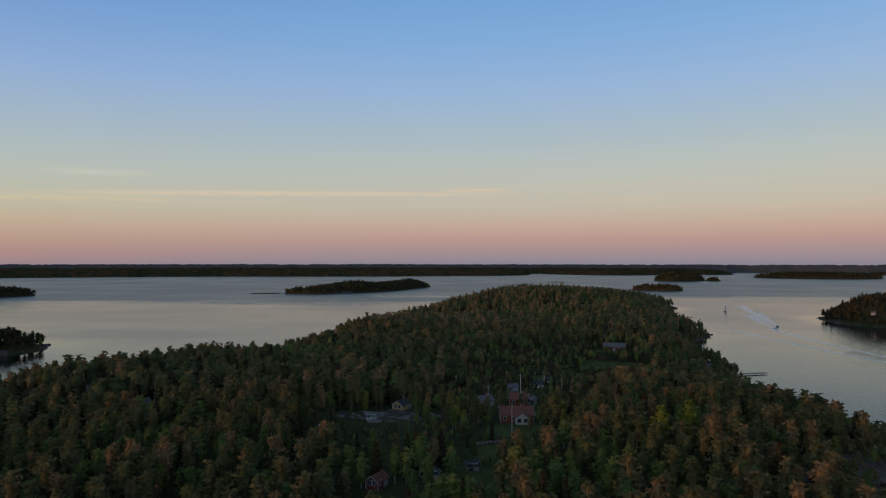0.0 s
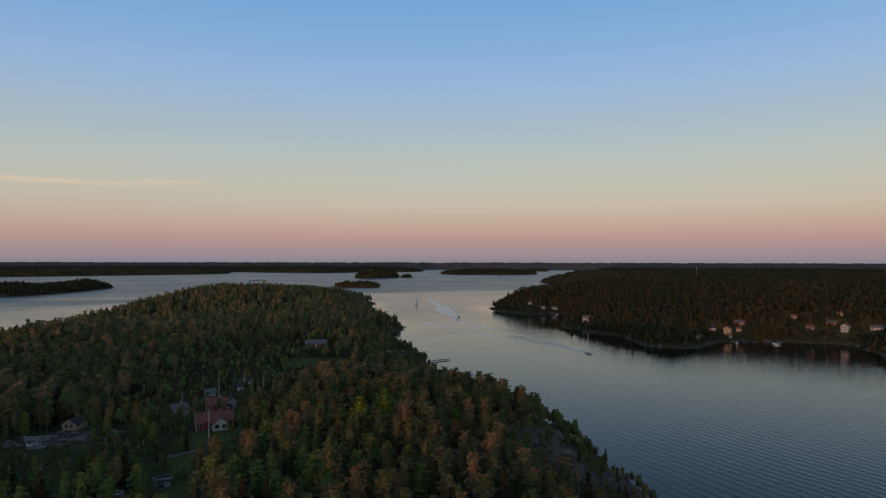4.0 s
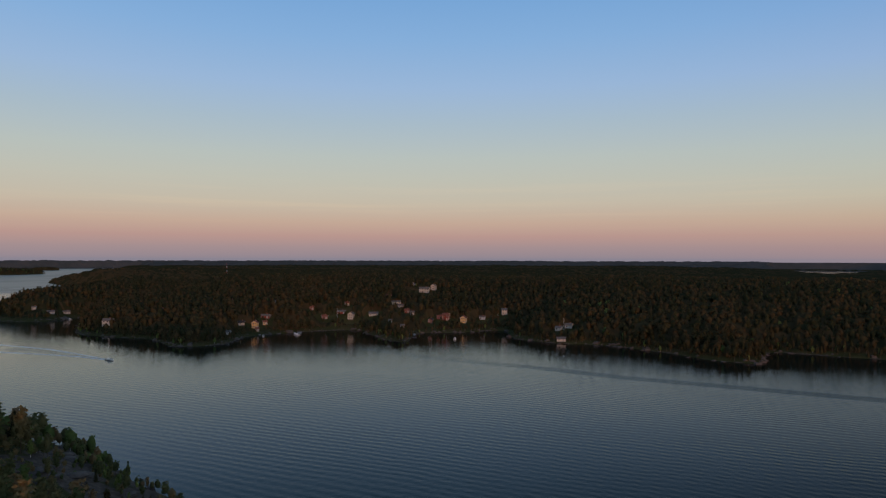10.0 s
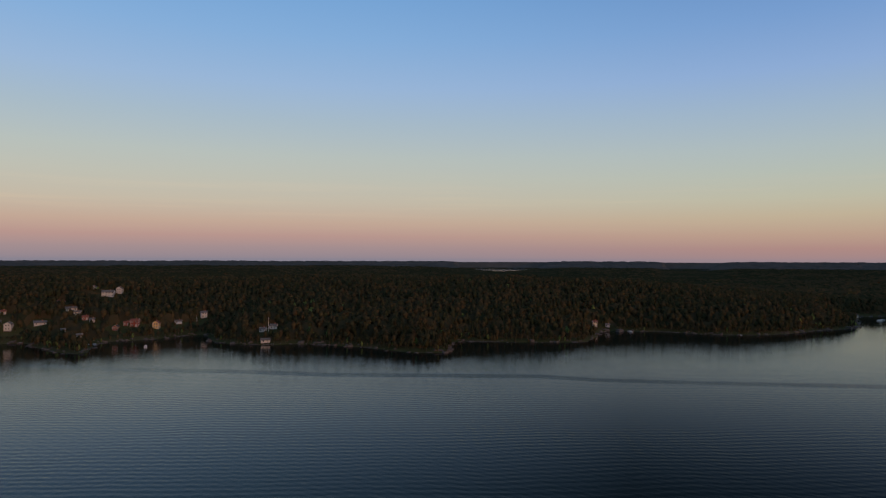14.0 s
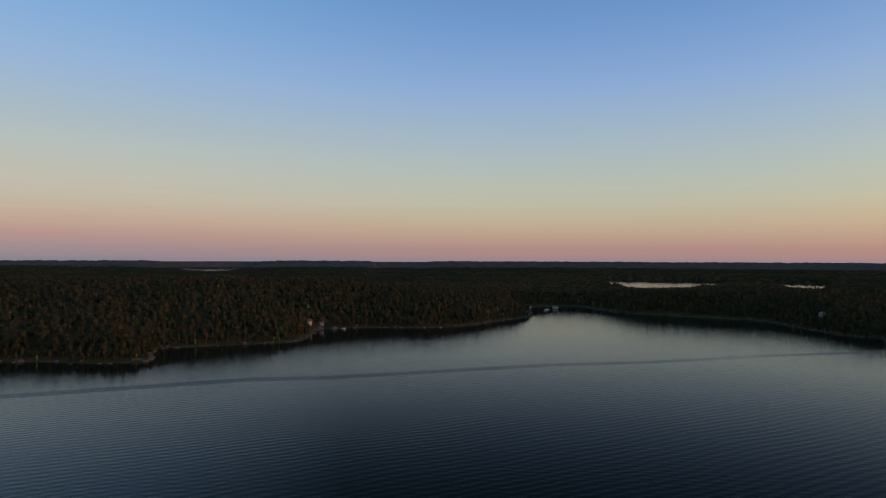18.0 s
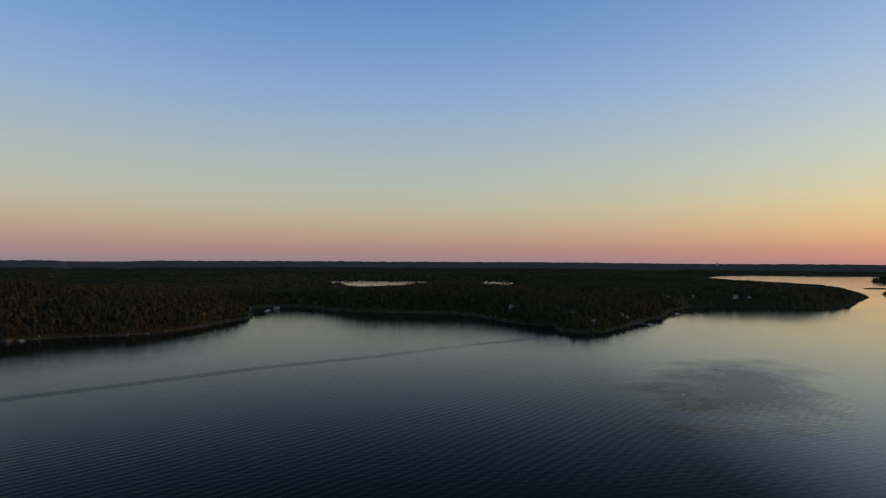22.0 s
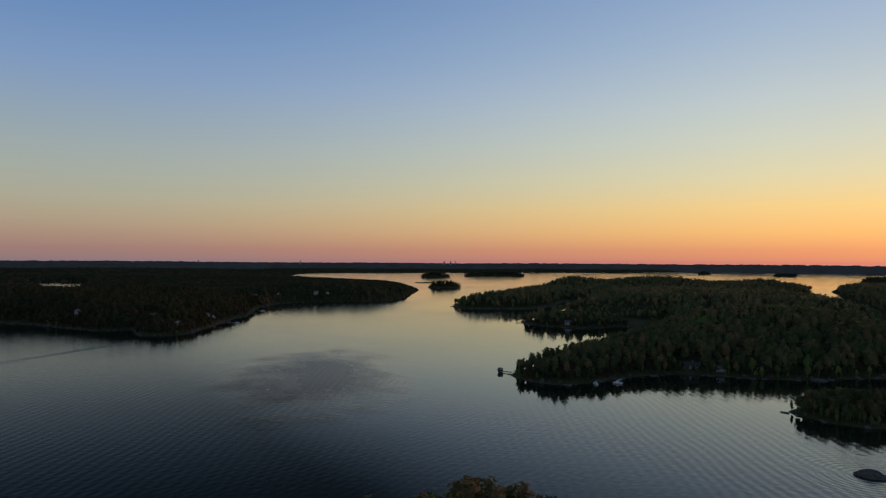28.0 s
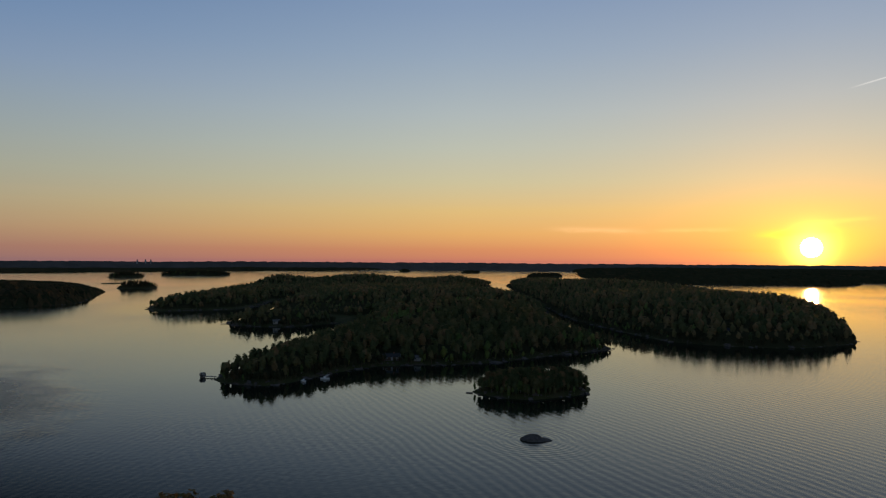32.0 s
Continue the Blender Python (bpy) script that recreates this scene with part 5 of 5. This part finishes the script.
def sailboat(x, y, turn, sails=True, label="small sailing boat with its sail up on the calm bay"):
    ob = empty("sailboat", x, y, 0.1, turn, label, "boat")
    part("hull", hull_mesh(8.5, 2.5, 1.3), DARK_HULL if sails else HULL, ob)
    part("cabin", boxed((-1.0, -0.7, 0.7, 1.6, 0.7, 1.15)), HULL, ob)
    part("mast", rods(((0.6, 0, 0.6), (0.6, 0, 11.0), 0.08, 0.05)), METAL, ob)
    part("boom", rods(((0.6, 0, 1.7), (-3.2, 0, 1.75), 0.06, 0.05)), METAL, ob)
    if sails:
        bm = bmesh.new()
        for s in (-0.015, 0.015):
            bm.faces.new([bm.verts.new(p) for p in ((0.5, s, 1.9), (-3.1, s + 0.1, 1.95), (-1.2, s + 0.25, 6.0), (0.5, s, 10.6))])
        part("mainsail", bm, SAIL, ob)
    else:
        part("furled_sail", rods(((0.4, 0, 1.85), (-3.0, 0, 1.9), 0.16, 0.12)), SAIL, ob)
    return ob


motorboat(311, 382, -92, 7.5, label="white motorboat speeding and drawing a long wake", group="motorboats under way")
motorboat(365, 695, -110, 8, True, label="dark motorboat speeding abreast of another", group="motorboats under way")
motorboat(350, 670, -108, 7, label="white motorboat speeding abreast of another", group="motorboats under way")
sailboat(401, 904, 40)
for x, y, turn, length in ((513, 209, 20, 6.5), (486, 357, 60, 6), (482, 352, 70, 7), (527, 262, 40, 6), (521, 256, 30, 7.5), (536, 345, 10, 5),
                           (545, 318, 80, 6), (462, 374, 40, 5.5), (528, 112, 70, 5), (-92, -369, 150, 5.5), (-79, -366, 110, 4.5),
                           (704, -536, 60, 6), (712, -544, 60, 7), (240, -690, 30, 6), (497, 674, 80, 6), (264, -858, 10, 6),
                           (604, -211, 40, 5), (216, 532, 60, 5)):
    motorboat(x, y, turn, length, label="small white motorboat lying moored by the shore", group="moored boats")
jetty(521, 114, 20, 9, 6, "broad grey bathing platform on posts", "bathing_platform")
part_hut = house(527, 119, facing(527, 119, 0), 7, 4, 2.2, "white", "pale sheet", "white boathouse on the shore beside the platform", chimney=False, name="boathouse")
house(-27, -402, facing(-27, -402, 0), 2.6, 2.2, 0.9, "black", "black felt", "small dark hut at the jetty's end", chimney=False, name="boathouse")
# the long landing stages in the inlets of the big island
jetty(-180, -722, point_turn(-180, -722, -228, -690), 58, 2.5, "long pale landing stage at the head of the inlet", "landing_stage")
jetty(-172, -1126, point_turn(-172, -1126, -236, -1140), 62, 2.5, "long landing stage across the far inlet", "landing_stage")
CLEAR += [(-190, -712, 14), (-206, -704, 14), (-222, -695, 14), (-196, -695, 12), (-205, -685, 12)]

# ---- water marks left by boats ----


def wake(name, path, wide0, wide1, ridge, label, mat):
    """A low ridged band of disturbed water along a line."""
    pts = [Vector((*p, 0)) for p in path]
    line = []
    for a, b in zip(pts, pts[1:]):
        n = max(2, int((b - a).length / 1.5))
        line += [a.lerp(b, i / n) for i in range(n)]
    line.append(pts[-1])
    across = 9
    verts = []
    for i, p in enumerate(line):
        f = i / (len(line) - 1)
        d = (line[min(i + 1, len(line) - 1)] - line[max(i - 1, 0)]).normalized()
        s = Vector((-d.y, d.x, 0))
        w = wide0 + (wide1 - wide0) * f
        for j in range(across):
            k = j / (across - 1) - 0.5
            fade = math.cos(k * math.pi) ** 0.7 if abs(k) < 0.499 else 0.0
            z = 0.012 + ridge * fade * (1 - 0.6 * f) * (0.5 + 0.5 * math.sin(j * 2.4 + 0.9 * i + 2.0 * noise.noise((i * 0.11, j * 0.4, 1))))
            verts.append((*(p + s * k * w).xy, z))
    me = quad_mesh(name, verts, grid_quads(len(line), across)[:, ::-1], [mat], shade=True)
    return tagged(new(name, me), label, "wake", kind="stuff")


def foam_material():
    """Churned water: pale froth in streaks over the dark."""
    m, n = material("wake_foam")
    b = n.add("ShaderNodeBsdfPrincipled", Roughness=0.22, IOR=1.33)
    pos = n.add("ShaderNodeNewGeometry").outputs["Position"]
    froth = n.math("ADD", n.math("MULTIPLY", n.noise(pos, 0.35, 4, 0.6), 0.6), n.math("MULTIPLY", n.noise(pos, 1.6, 3, 0.6), 0.4))
    n.link(n.ramp(froth, [(0.36, (0.03, 0.038, 0.045)), (0.54, (0.50, 0.56, 0.62))]), b.inputs["Base Color"])
    finish(n, b)
    return m


FOAM = foam_material()
WAKE = water_material("wake_water", 0.7, 0.14)
wake("wake", [(311, 386), (313, 414), (311, 443), (305, 487), (302, 565), (298, 661)], 2.0, 7, 0.16, "long foaming wake behind a motorboat", FOAM)
wake("wake", [(312, 388), (317, 422), (320, 456), (318, 500)], 1.5, 12, 0.10, "broad ruffled water between the arms of a wake", WAKE)
wake("wake", [(313, 388), (322, 430), (329, 468), (330, 544), (346, 674)], 2.0, 7, 0.14, "long foaming wake behind a motorboat", FOAM)
wake("wake", [(366, 699), (378, 740), (397, 795), (432, 890), (482, 1030)], 2.5, 14, 0.16, "broad wake behind a motorboat", FOAM)
wake("wake", [(368, 698), (384, 742), (404, 795), (436, 880)], 2.5, 10, 0.14, "broad wake behind a motorboat", FOAM)
wake("wake", [(351, 674), (362, 710), (373, 750), (405, 845)], 2.5, 11, 0.14, "broad wake behind a motorboat", FOAM)
wake("wake", [(430, 250), (410, 182), (400, 101), (388, 50), (384, -6), (378, -77), (365, -110), (352, -185), (340, -261), (318, -332),
              (300, -431), (275, -520)], 13, 10, 0.045, "old wake of a ship lying as a dark streak", WAKE)

# ---- rocks ----


def boulder(x, y, z, a, b, h, turn, seed, label, name="rock", stone=None, fine=4):
    """A weathered granite hump with a broken crest."""
    rng = random.Random(seed)
    bm = bmesh.new()
    bmesh.ops.create_icosphere(bm, subdivisions=fine, radius=1.0)
    off = Vector((rng.uniform(0, 50), rng.uniform(0, 50), rng.uniform(0, 50)))
    for v in bm.verts:
        p = v.co.copy()
        k = 1 + 0.22 * noise.noise(p * 1.6 + off) + 0.10 * noise.noise(p * 4.5 + off) + 0.04 * noise.noise(p * 11 + off)
        step = 0.09 * math.floor(3 * noise.noise(p * 1.1 + off * 2))
        v.co = Vector((p.x * a * k, p.y * b * k, p.z * h * (k + step)))
    ob = part(name, bm, stone or WET_STONE, None, shade=False)
    ob.matrix_world = pose(x, y, z, 0, 0, turn)
    return tagged(ob, label, "rock")


boulder(-136.0, -213.5, -0.35, 5.0, 3.3, 2.2, 147, 3, "bare grey granite rock standing out of the water")
boulder(-139.5, -211.5, -0.45, 4.0, 2.4, 1.35, 140, 8, "low granite shoulder beside the bare rock")
# bare outcrops on the knoll in the valley and on the island's eastern slope
rock_rng = random.Random(41)
for cx, cy, spread, count, words in ((-17, 233, 12, 22, "pale bare granite outcrop on the knoll"), (-31, 231, 7, 9, "pale bare granite outcrop on the knoll"),
                                     (136, 188, 9, 7, "grey granite slab on the wooded eastern slope"), (114, 160, 11, 7, "grey granite slab on the wooded eastern slope"),
                                     (148, 214, 6, 4, "grey granite slab on the wooded eastern slope")):
    for i in range(count):
        x, y = cx + rock_rng.gauss(0, spread * 0.6), cy + rock_rng.gauss(0, spread * 0.45)
        a = rock_rng.uniform(0.9, 2.9) if cx < 0 else rock_rng.uniform(1.8, 4.6)
        boulder(x, y, lift(x, y) + 0.1, a, a * rock_rng.uniform(0.45, 0.8), a * (rock_rng.uniform(0.22, 0.4) if cx < 0 else rock_rng.uniform(0.14, 0.24)), rock_rng.uniform(-25, 25), 100 + i + int(cx),
                words, "outcrop", STONE if cx < 0 else SLOPE_STONE, 3)


def shore_rocks(seed, count):
    """Loose stones along the water's edge."""
    rng = np.random.RandomState(seed)
    verts, quads, base = [], [], 0
    shape = np.array([(-1, -1, -1), (1, -1, -1), (1, 1, -1), (-1, 1, -1), (-0.7, -0.6, 0.8), (0.6, -0.7, 1), (0.7, 0.6, 0.7), (-0.6, 0.7, 0.9)], float)
    faces = np.array([(0, 1, 5, 4), (1, 2, 6, 5), (2, 3, 7, 6), (3, 0, 4, 7), (4, 5, 6, 7)])
    for key in ("home_island", "mainland", "big_island", "sun_island", "islet_18", "islet_6"):
        p = LANDS[key].poly
        e = np.roll(p, -1, axis=0)
        k = (np.hypot(p[:, 0], p[:, 1]) < 1150)
        p, e = p[k], e[k]
        length = np.hypot(*(e - p).T)
        n = int(min(count, length.sum() / 2.2))
        i = rng.choice(len(p), n, p=length / length.sum())
        q = p[i] + (e[i] - p[i]) * rng.uniform(0, 1, (n, 1)) + rng.normal(0, 3.0, (n, 2))
        d = LANDS[key].shore(q[:, 0], q[:, 1])
        q, d = q[(d > -3) & (d < 5)], d[(d > -3) & (d < 5)]
        z = np.maximum(LANDS[key].height(q[:, 0], q[:, 1]), -0.4)
        s = np.exp(rng.normal(-0.1, 0.5, len(q)))
        turn = rng.uniform(0, 6.28, len(q))
        dims = np.stack([s * rng.uniform(0.8, 1.6, len(q)), s * rng.uniform(0.6, 1.1, len(q)), s * rng.uniform(0.3, 0.7, len(q))], 1)
        v = shape[None] * (1 + rng.uniform(-0.25, 0.25, (len(q), 8, 3))) * dims[:, None]
        c, sn = np.cos(turn)[:, None], np.sin(turn)[:, None]
        w = np.stack([q[:, 0, None] + c * v[..., 0] - sn * v[..., 1], q[:, 1, None] + sn * v[..., 0] + c * v[..., 1], z[:, None] + v[..., 2]], -1)
        verts.append(w.reshape(-1, 3))
        quads.append((faces[None] + (base + 8 * np.arange(len(q)))[:, None, None]).reshape(-1, 4))
        base += 8 * len(q)
    me = quad_mesh("shore_rocks", np.concatenate(verts), np.concatenate(quads), [WET_STONE])
    tagged(new("shore_rocks", me), "grey granite stones along the water's edge", "rocks", kind="stuff")


shore_rocks(5, 1500)


def dry_wall(x0, y0, x1, y1):
    """A low wall of loose fieldstones, each of its own."""
    ob = empty("stone_wall", x0, y0, 0, 0, "low pale dry stone wall across the lawn", "wall")
    rng = random.Random(9)
    n = 60
    for i in range(n):
        f = i / n
        x, y = x0 + (x1 - x0) * f + rng.uniform(-0.4, 0.4), y0 + (y1 - y0) * f + rng.uniform(-0.5, 0.5)
        bm = bmesh.new()
        bmesh.ops.create_icosphere(bm, subdivisions=1, radius=rng.uniform(0.32, 0.6))
        for v in bm.verts:
            v.co *= rng.uniform(0.75, 1.15)
        s = part("stone", bm, STONE, ob)
        s.location = (x - x0, y - y0, lift(x, y) + rng.uniform(0.1, 0.7))


dry_wall(9, 196, 20, 199)


def tower(x, y, w, tall):
    """A far block of flats on the horizon."""
    z = 44.0
    ob = empty("tower_block", x, y, z, 0, "distant tower block rising over the horizon", "tower", "towers on the horizon")
    part("wall", boxed((-w / 2, -w / 2, -8, w / 2, w / 2, tall)), PAINT["grey"], ob)
    part("roof", boxed((-w * 0.3, -w * 0.3, tall, w * 0.3, w * 0.3, tall + 3)), ROOFING["black felt"], ob)


for az, w, tall in ((178.75, 12, 22), (179.35, 12, 24), (179.75, 10, 23), (157.6, 8, 20), (156.1, 7, 17), (166.0, 10, 18)):
    p = bearing(az, 4830)
    tower(p.x, p.y, w * 0.8, tall * 0.75)

# ---- trees near the eye, each on its own ----
for kind in KINDS:
    SHAPES[kind, "near"] = [tree_shape(kind, (720, 0.030, 6, 6, 24), 101 + 10 * i + len(kind)) for i in range(5)]
TREE_MESHES = {}


def tree_parts(kind, s, leaf=None):
    if (kind, s, leaf) not in TREE_MESHES:
        tv, tq, tp = SHAPES[kind, "near"][s]
        made = []
        for want, name, mat in ((1, "trunk", PALE_BARK if kind == "birch" else BARK), (0, "crown", leaf or ({"birch": LEAF, "pine": NEEDLE, "spruce": SPRUCE_SHADE}[kind]))):
            q = tq[tp == want]
            used = np.unique(q)
            back = np.zeros(len(tv), int)
            back[used] = np.arange(len(used))
            made.append(quad_mesh(name, tv[used], back[q], [mat], None, np.full(len(used), 0.0), True))
        TREE_MESHES[kind, s, leaf] = made
    return TREE_MESHES[kind, s, leaf]


TREE_WORDS = {"spruce": "dark green spruce with drooping branches", "pine": "tall pine with a brownish green crown", "birch": "birch with fresh green spring leaves"}


def tree(kind, s, x, y, z, h, w, turn, label="", leaf=None):
    ob = empty(kind + "_tree", x, y, z, turn, label or TREE_WORDS[kind], "tree", "trees of the near wood")
    for name, me in zip(("trunk", "crown"), tree_parts(kind, s, leaf)):
        p = new(name, me)
        p.parent = ob
        p.scale = (w, w, h)


nx, ny, nz, nd = spots(LANDS["home_island"], 5.2, 40, 250, -42, 205)
nr, na = np.hypot(nx, ny), np.degrees(np.arctan2(nx, ny))
order = np.argsort(np.where((na > -38) & (na < 62), nr, nr + 1000))
near_rng = random.Random(77)
own = order[nr[order] > 92][:300]
for i in own:
    f = rough_field(nx[i:i + 1], ny[i:i + 1], 60.0, 21)[0] + near_rng.gauss(0, 0.4)
    kind = "birch" if f > 0.1 else ("spruce" if f < -0.62 else "pine")
    h = 12.4 * near_rng.uniform(0.7, 1.06) * (0.8 if kind == "birch" else 1.0) * (0.42 + 0.58 * min(1, nd[i] / 26))
    h *= 1 - 0.52 * garden_share(nx[i:i + 1], ny[i:i + 1])[0]
    tree(kind, near_rng.randrange(5), nx[i], ny[i], nz[i], h, h * near_rng.uniform(0.95, 1.3), near_rng.uniform(0, 360))
for x, y, h in ((59, 173, 15.5), (68, 177, 15.5)):
    tree("birch", 1, x, y, lift(x, y), h, h * 1.2, 40, "round birch glowing yellow-green in the sun", YOUNG_LEAF)
rest = np.setdiff1d(np.arange(len(nx)), own)
for side, tall, level in ((rest[(ny[rest] > 0) & (nr[rest] > 108)], 12.4, 0), (rest[(ny[rest] <= 0) & (nr[rest] > 108)], 13.1, 0), (rest[nr[rest] <= 108], 13.0, 2)):
    grow("forest", nx[side], ny[side], nz[side], nd[side], level, tall, 1.12, 0.36, "dense mixed forest of pine, spruce and birch")
# bushes and fruit trees in the gardens of the valley
gx, gy, gz, gd = spots(LANDS["home_island"], 4.2, 160, 460, -10, 22)
low = (garden_share(gx, gy) > 0.35) & (gx < 85)
grow("garden_bushes", gx[low], gy[low], gz[low], gd[low] + 20, 1, 6.5, 1.5, 0.6, "garden bushes, hedges and low fruit trees")
# heather and dwarf pines on the bare eastern slope
sx, sy = np.meshgrid(np.arange(92, 162, 3.4), np.arange(118, 212, 3.4))
sx, sy = sx.ravel() + MIX.uniform(-1.6, 1.6, sx.size), sy.ravel() + MIX.uniform(-1.6, 1.6, sx.size)
sd = LANDS["home_island"].shore(sx, sy)
keep = (sd > 1.0) & (sy < 205) & (sx + sy > 235) & (MIX.uniform(0, 1, len(sx)) < 0.55)
sx, sy, sd = sx[keep], sy[keep], sd[keep]
grow("slope_scrub", sx, sy, LANDS["home_island"].height(sx, sy, sd), sd + 20, 1, 4.6, 1.7, 0.1, "dwarf pines and juniper scattered over bare granite")


def scrub(land, r1, a0, a1, spacing=4.0, dark=False):
    """Low pines, alders and bushes that crowd the shore."""
    x, y, z, d = spots(land, spacing, 60, r1, a0, a1, 0.4)
    m = d < 9
    return grow("shore_scrub", x[m], y[m], z[m], d[m] + 20, 2, 6.5, 1.25, 0.1 if dark else 0.35, "low alders and pines crowding the shore", dark)


scrub(LANDS["home_island"], 700, -42, 60)
scrub(LANDS["mainland"], 800, 28, 165, 3.8, True)
scrub(LANDS["big_island"], 800, 176, 224, 3.2, True)
scrub(LANDS["sun_island"], 800, 205, 245, 4.0, True)
scrub(LANDS["islet_18"], 500, 200, 240, 2.6)

home = LANDS["home_island"]
plant("forest", home, 6.0, 1, 250, 520, -42, 60, 12.6, 1.25, 0.25)
plant("forest", home, 6.6, 2, 520, 1100, -42, 60, 14.5, 1.2, 0.15)
plant("forest", home, 12, 2, 40, 400, 205, 318, 13.0, 1.3, 0.2)
main = LANDS["mainland"]
plant("forest", main, 5.9, 1, 420, 540, 30, 165, 12.4, 1.2, 0.02, "dark spruce and pine forest along the bay", True)
plant("forest", main, 6.7, 2, 540, 1010, 30, 180, 12.4, 1.35, 0.015, "dark spruce and pine forest behind the bay", True)
canopy("mainland", np.arange(415, 1012, 4.5), np.arange(29, 182, 0.45), 8.6)
canopy("home_island", np.arange(255, 1080, 4.5), np.arange(-42, 40, 0.7), 8.0)
canopy("big_island", np.arange(340, 1800, 5.0), np.arange(177, 224, 0.5), 8.5)
canopy("sun_island", np.arange(520, 1900, 6.0), np.arange(207, 243, 0.5), 8.5)
canopy("mainland", steps(990, 4900, 0.0075, 7), np.arange(28, 206, 0.25), 12.0)
plant("forest", LANDS["big_island"], 6.6, 1, 330, 700, 176, 198, 12.6, 1.3, 0.08)
plant("forest", LANDS["big_island"], 6.6, 1, 330, 700, 198, 224, 13.4, 1.35, 0.12)
plant("forest", LANDS["big_island"], 10.0, 2, 700, 2100, 176, 224, 14.5, 1.6, 0.03, "dark pine forest on the back of the big island")
plant("forest", LANDS["sun_island"], 8.0, 2, 400, 2200, 200, 245, 14.5, 1.35, 0.03, "dark pine forest covering the island under the sun")
canopy("sun_shore", steps(2150, 4900, 0.007, 12), np.arange(212, 262, 0.3), 12.0)
canopy("north_shore", steps(2900, 4900, 0.007, 12), np.arange(-42, 28, 0.3), 12.0)
for k, (ix, iy, ia, ib, it, ih) in enumerate(ISLETS):
    far, mid = math.hypot(ix, iy), math.degrees(math.atan2(ix, iy)) % 360
    if ih > 2:
        plant("copse", LANDS["islet_%d" % (k + 1)], 3.0 if far < 450 else 5.5 if far < 700 else (6.4 if far < 1800 else 9), 0 if far < 450 else (1 if far < 700 else 2),
              0, 9000, -60, 300, 10.5 if far < 450 else 13.0, 1.5 if far < 450 else 1.2 if far < 700 else (1.4 if far < 1800 else 1.7), 0.1, "low pines and birches crowded on a granite islet", far > 450)
        if far > 700 or far < 450:
            half = math.degrees(math.asin(min(0.9, (ia + 5) / far)))
            canopy("islet_%d" % (k + 1), np.linspace(far - ia - 5, far + ia + 5, 60), np.linspace(mid - half, mid + half, 70), 8.0 if far > 700 else 6.0)
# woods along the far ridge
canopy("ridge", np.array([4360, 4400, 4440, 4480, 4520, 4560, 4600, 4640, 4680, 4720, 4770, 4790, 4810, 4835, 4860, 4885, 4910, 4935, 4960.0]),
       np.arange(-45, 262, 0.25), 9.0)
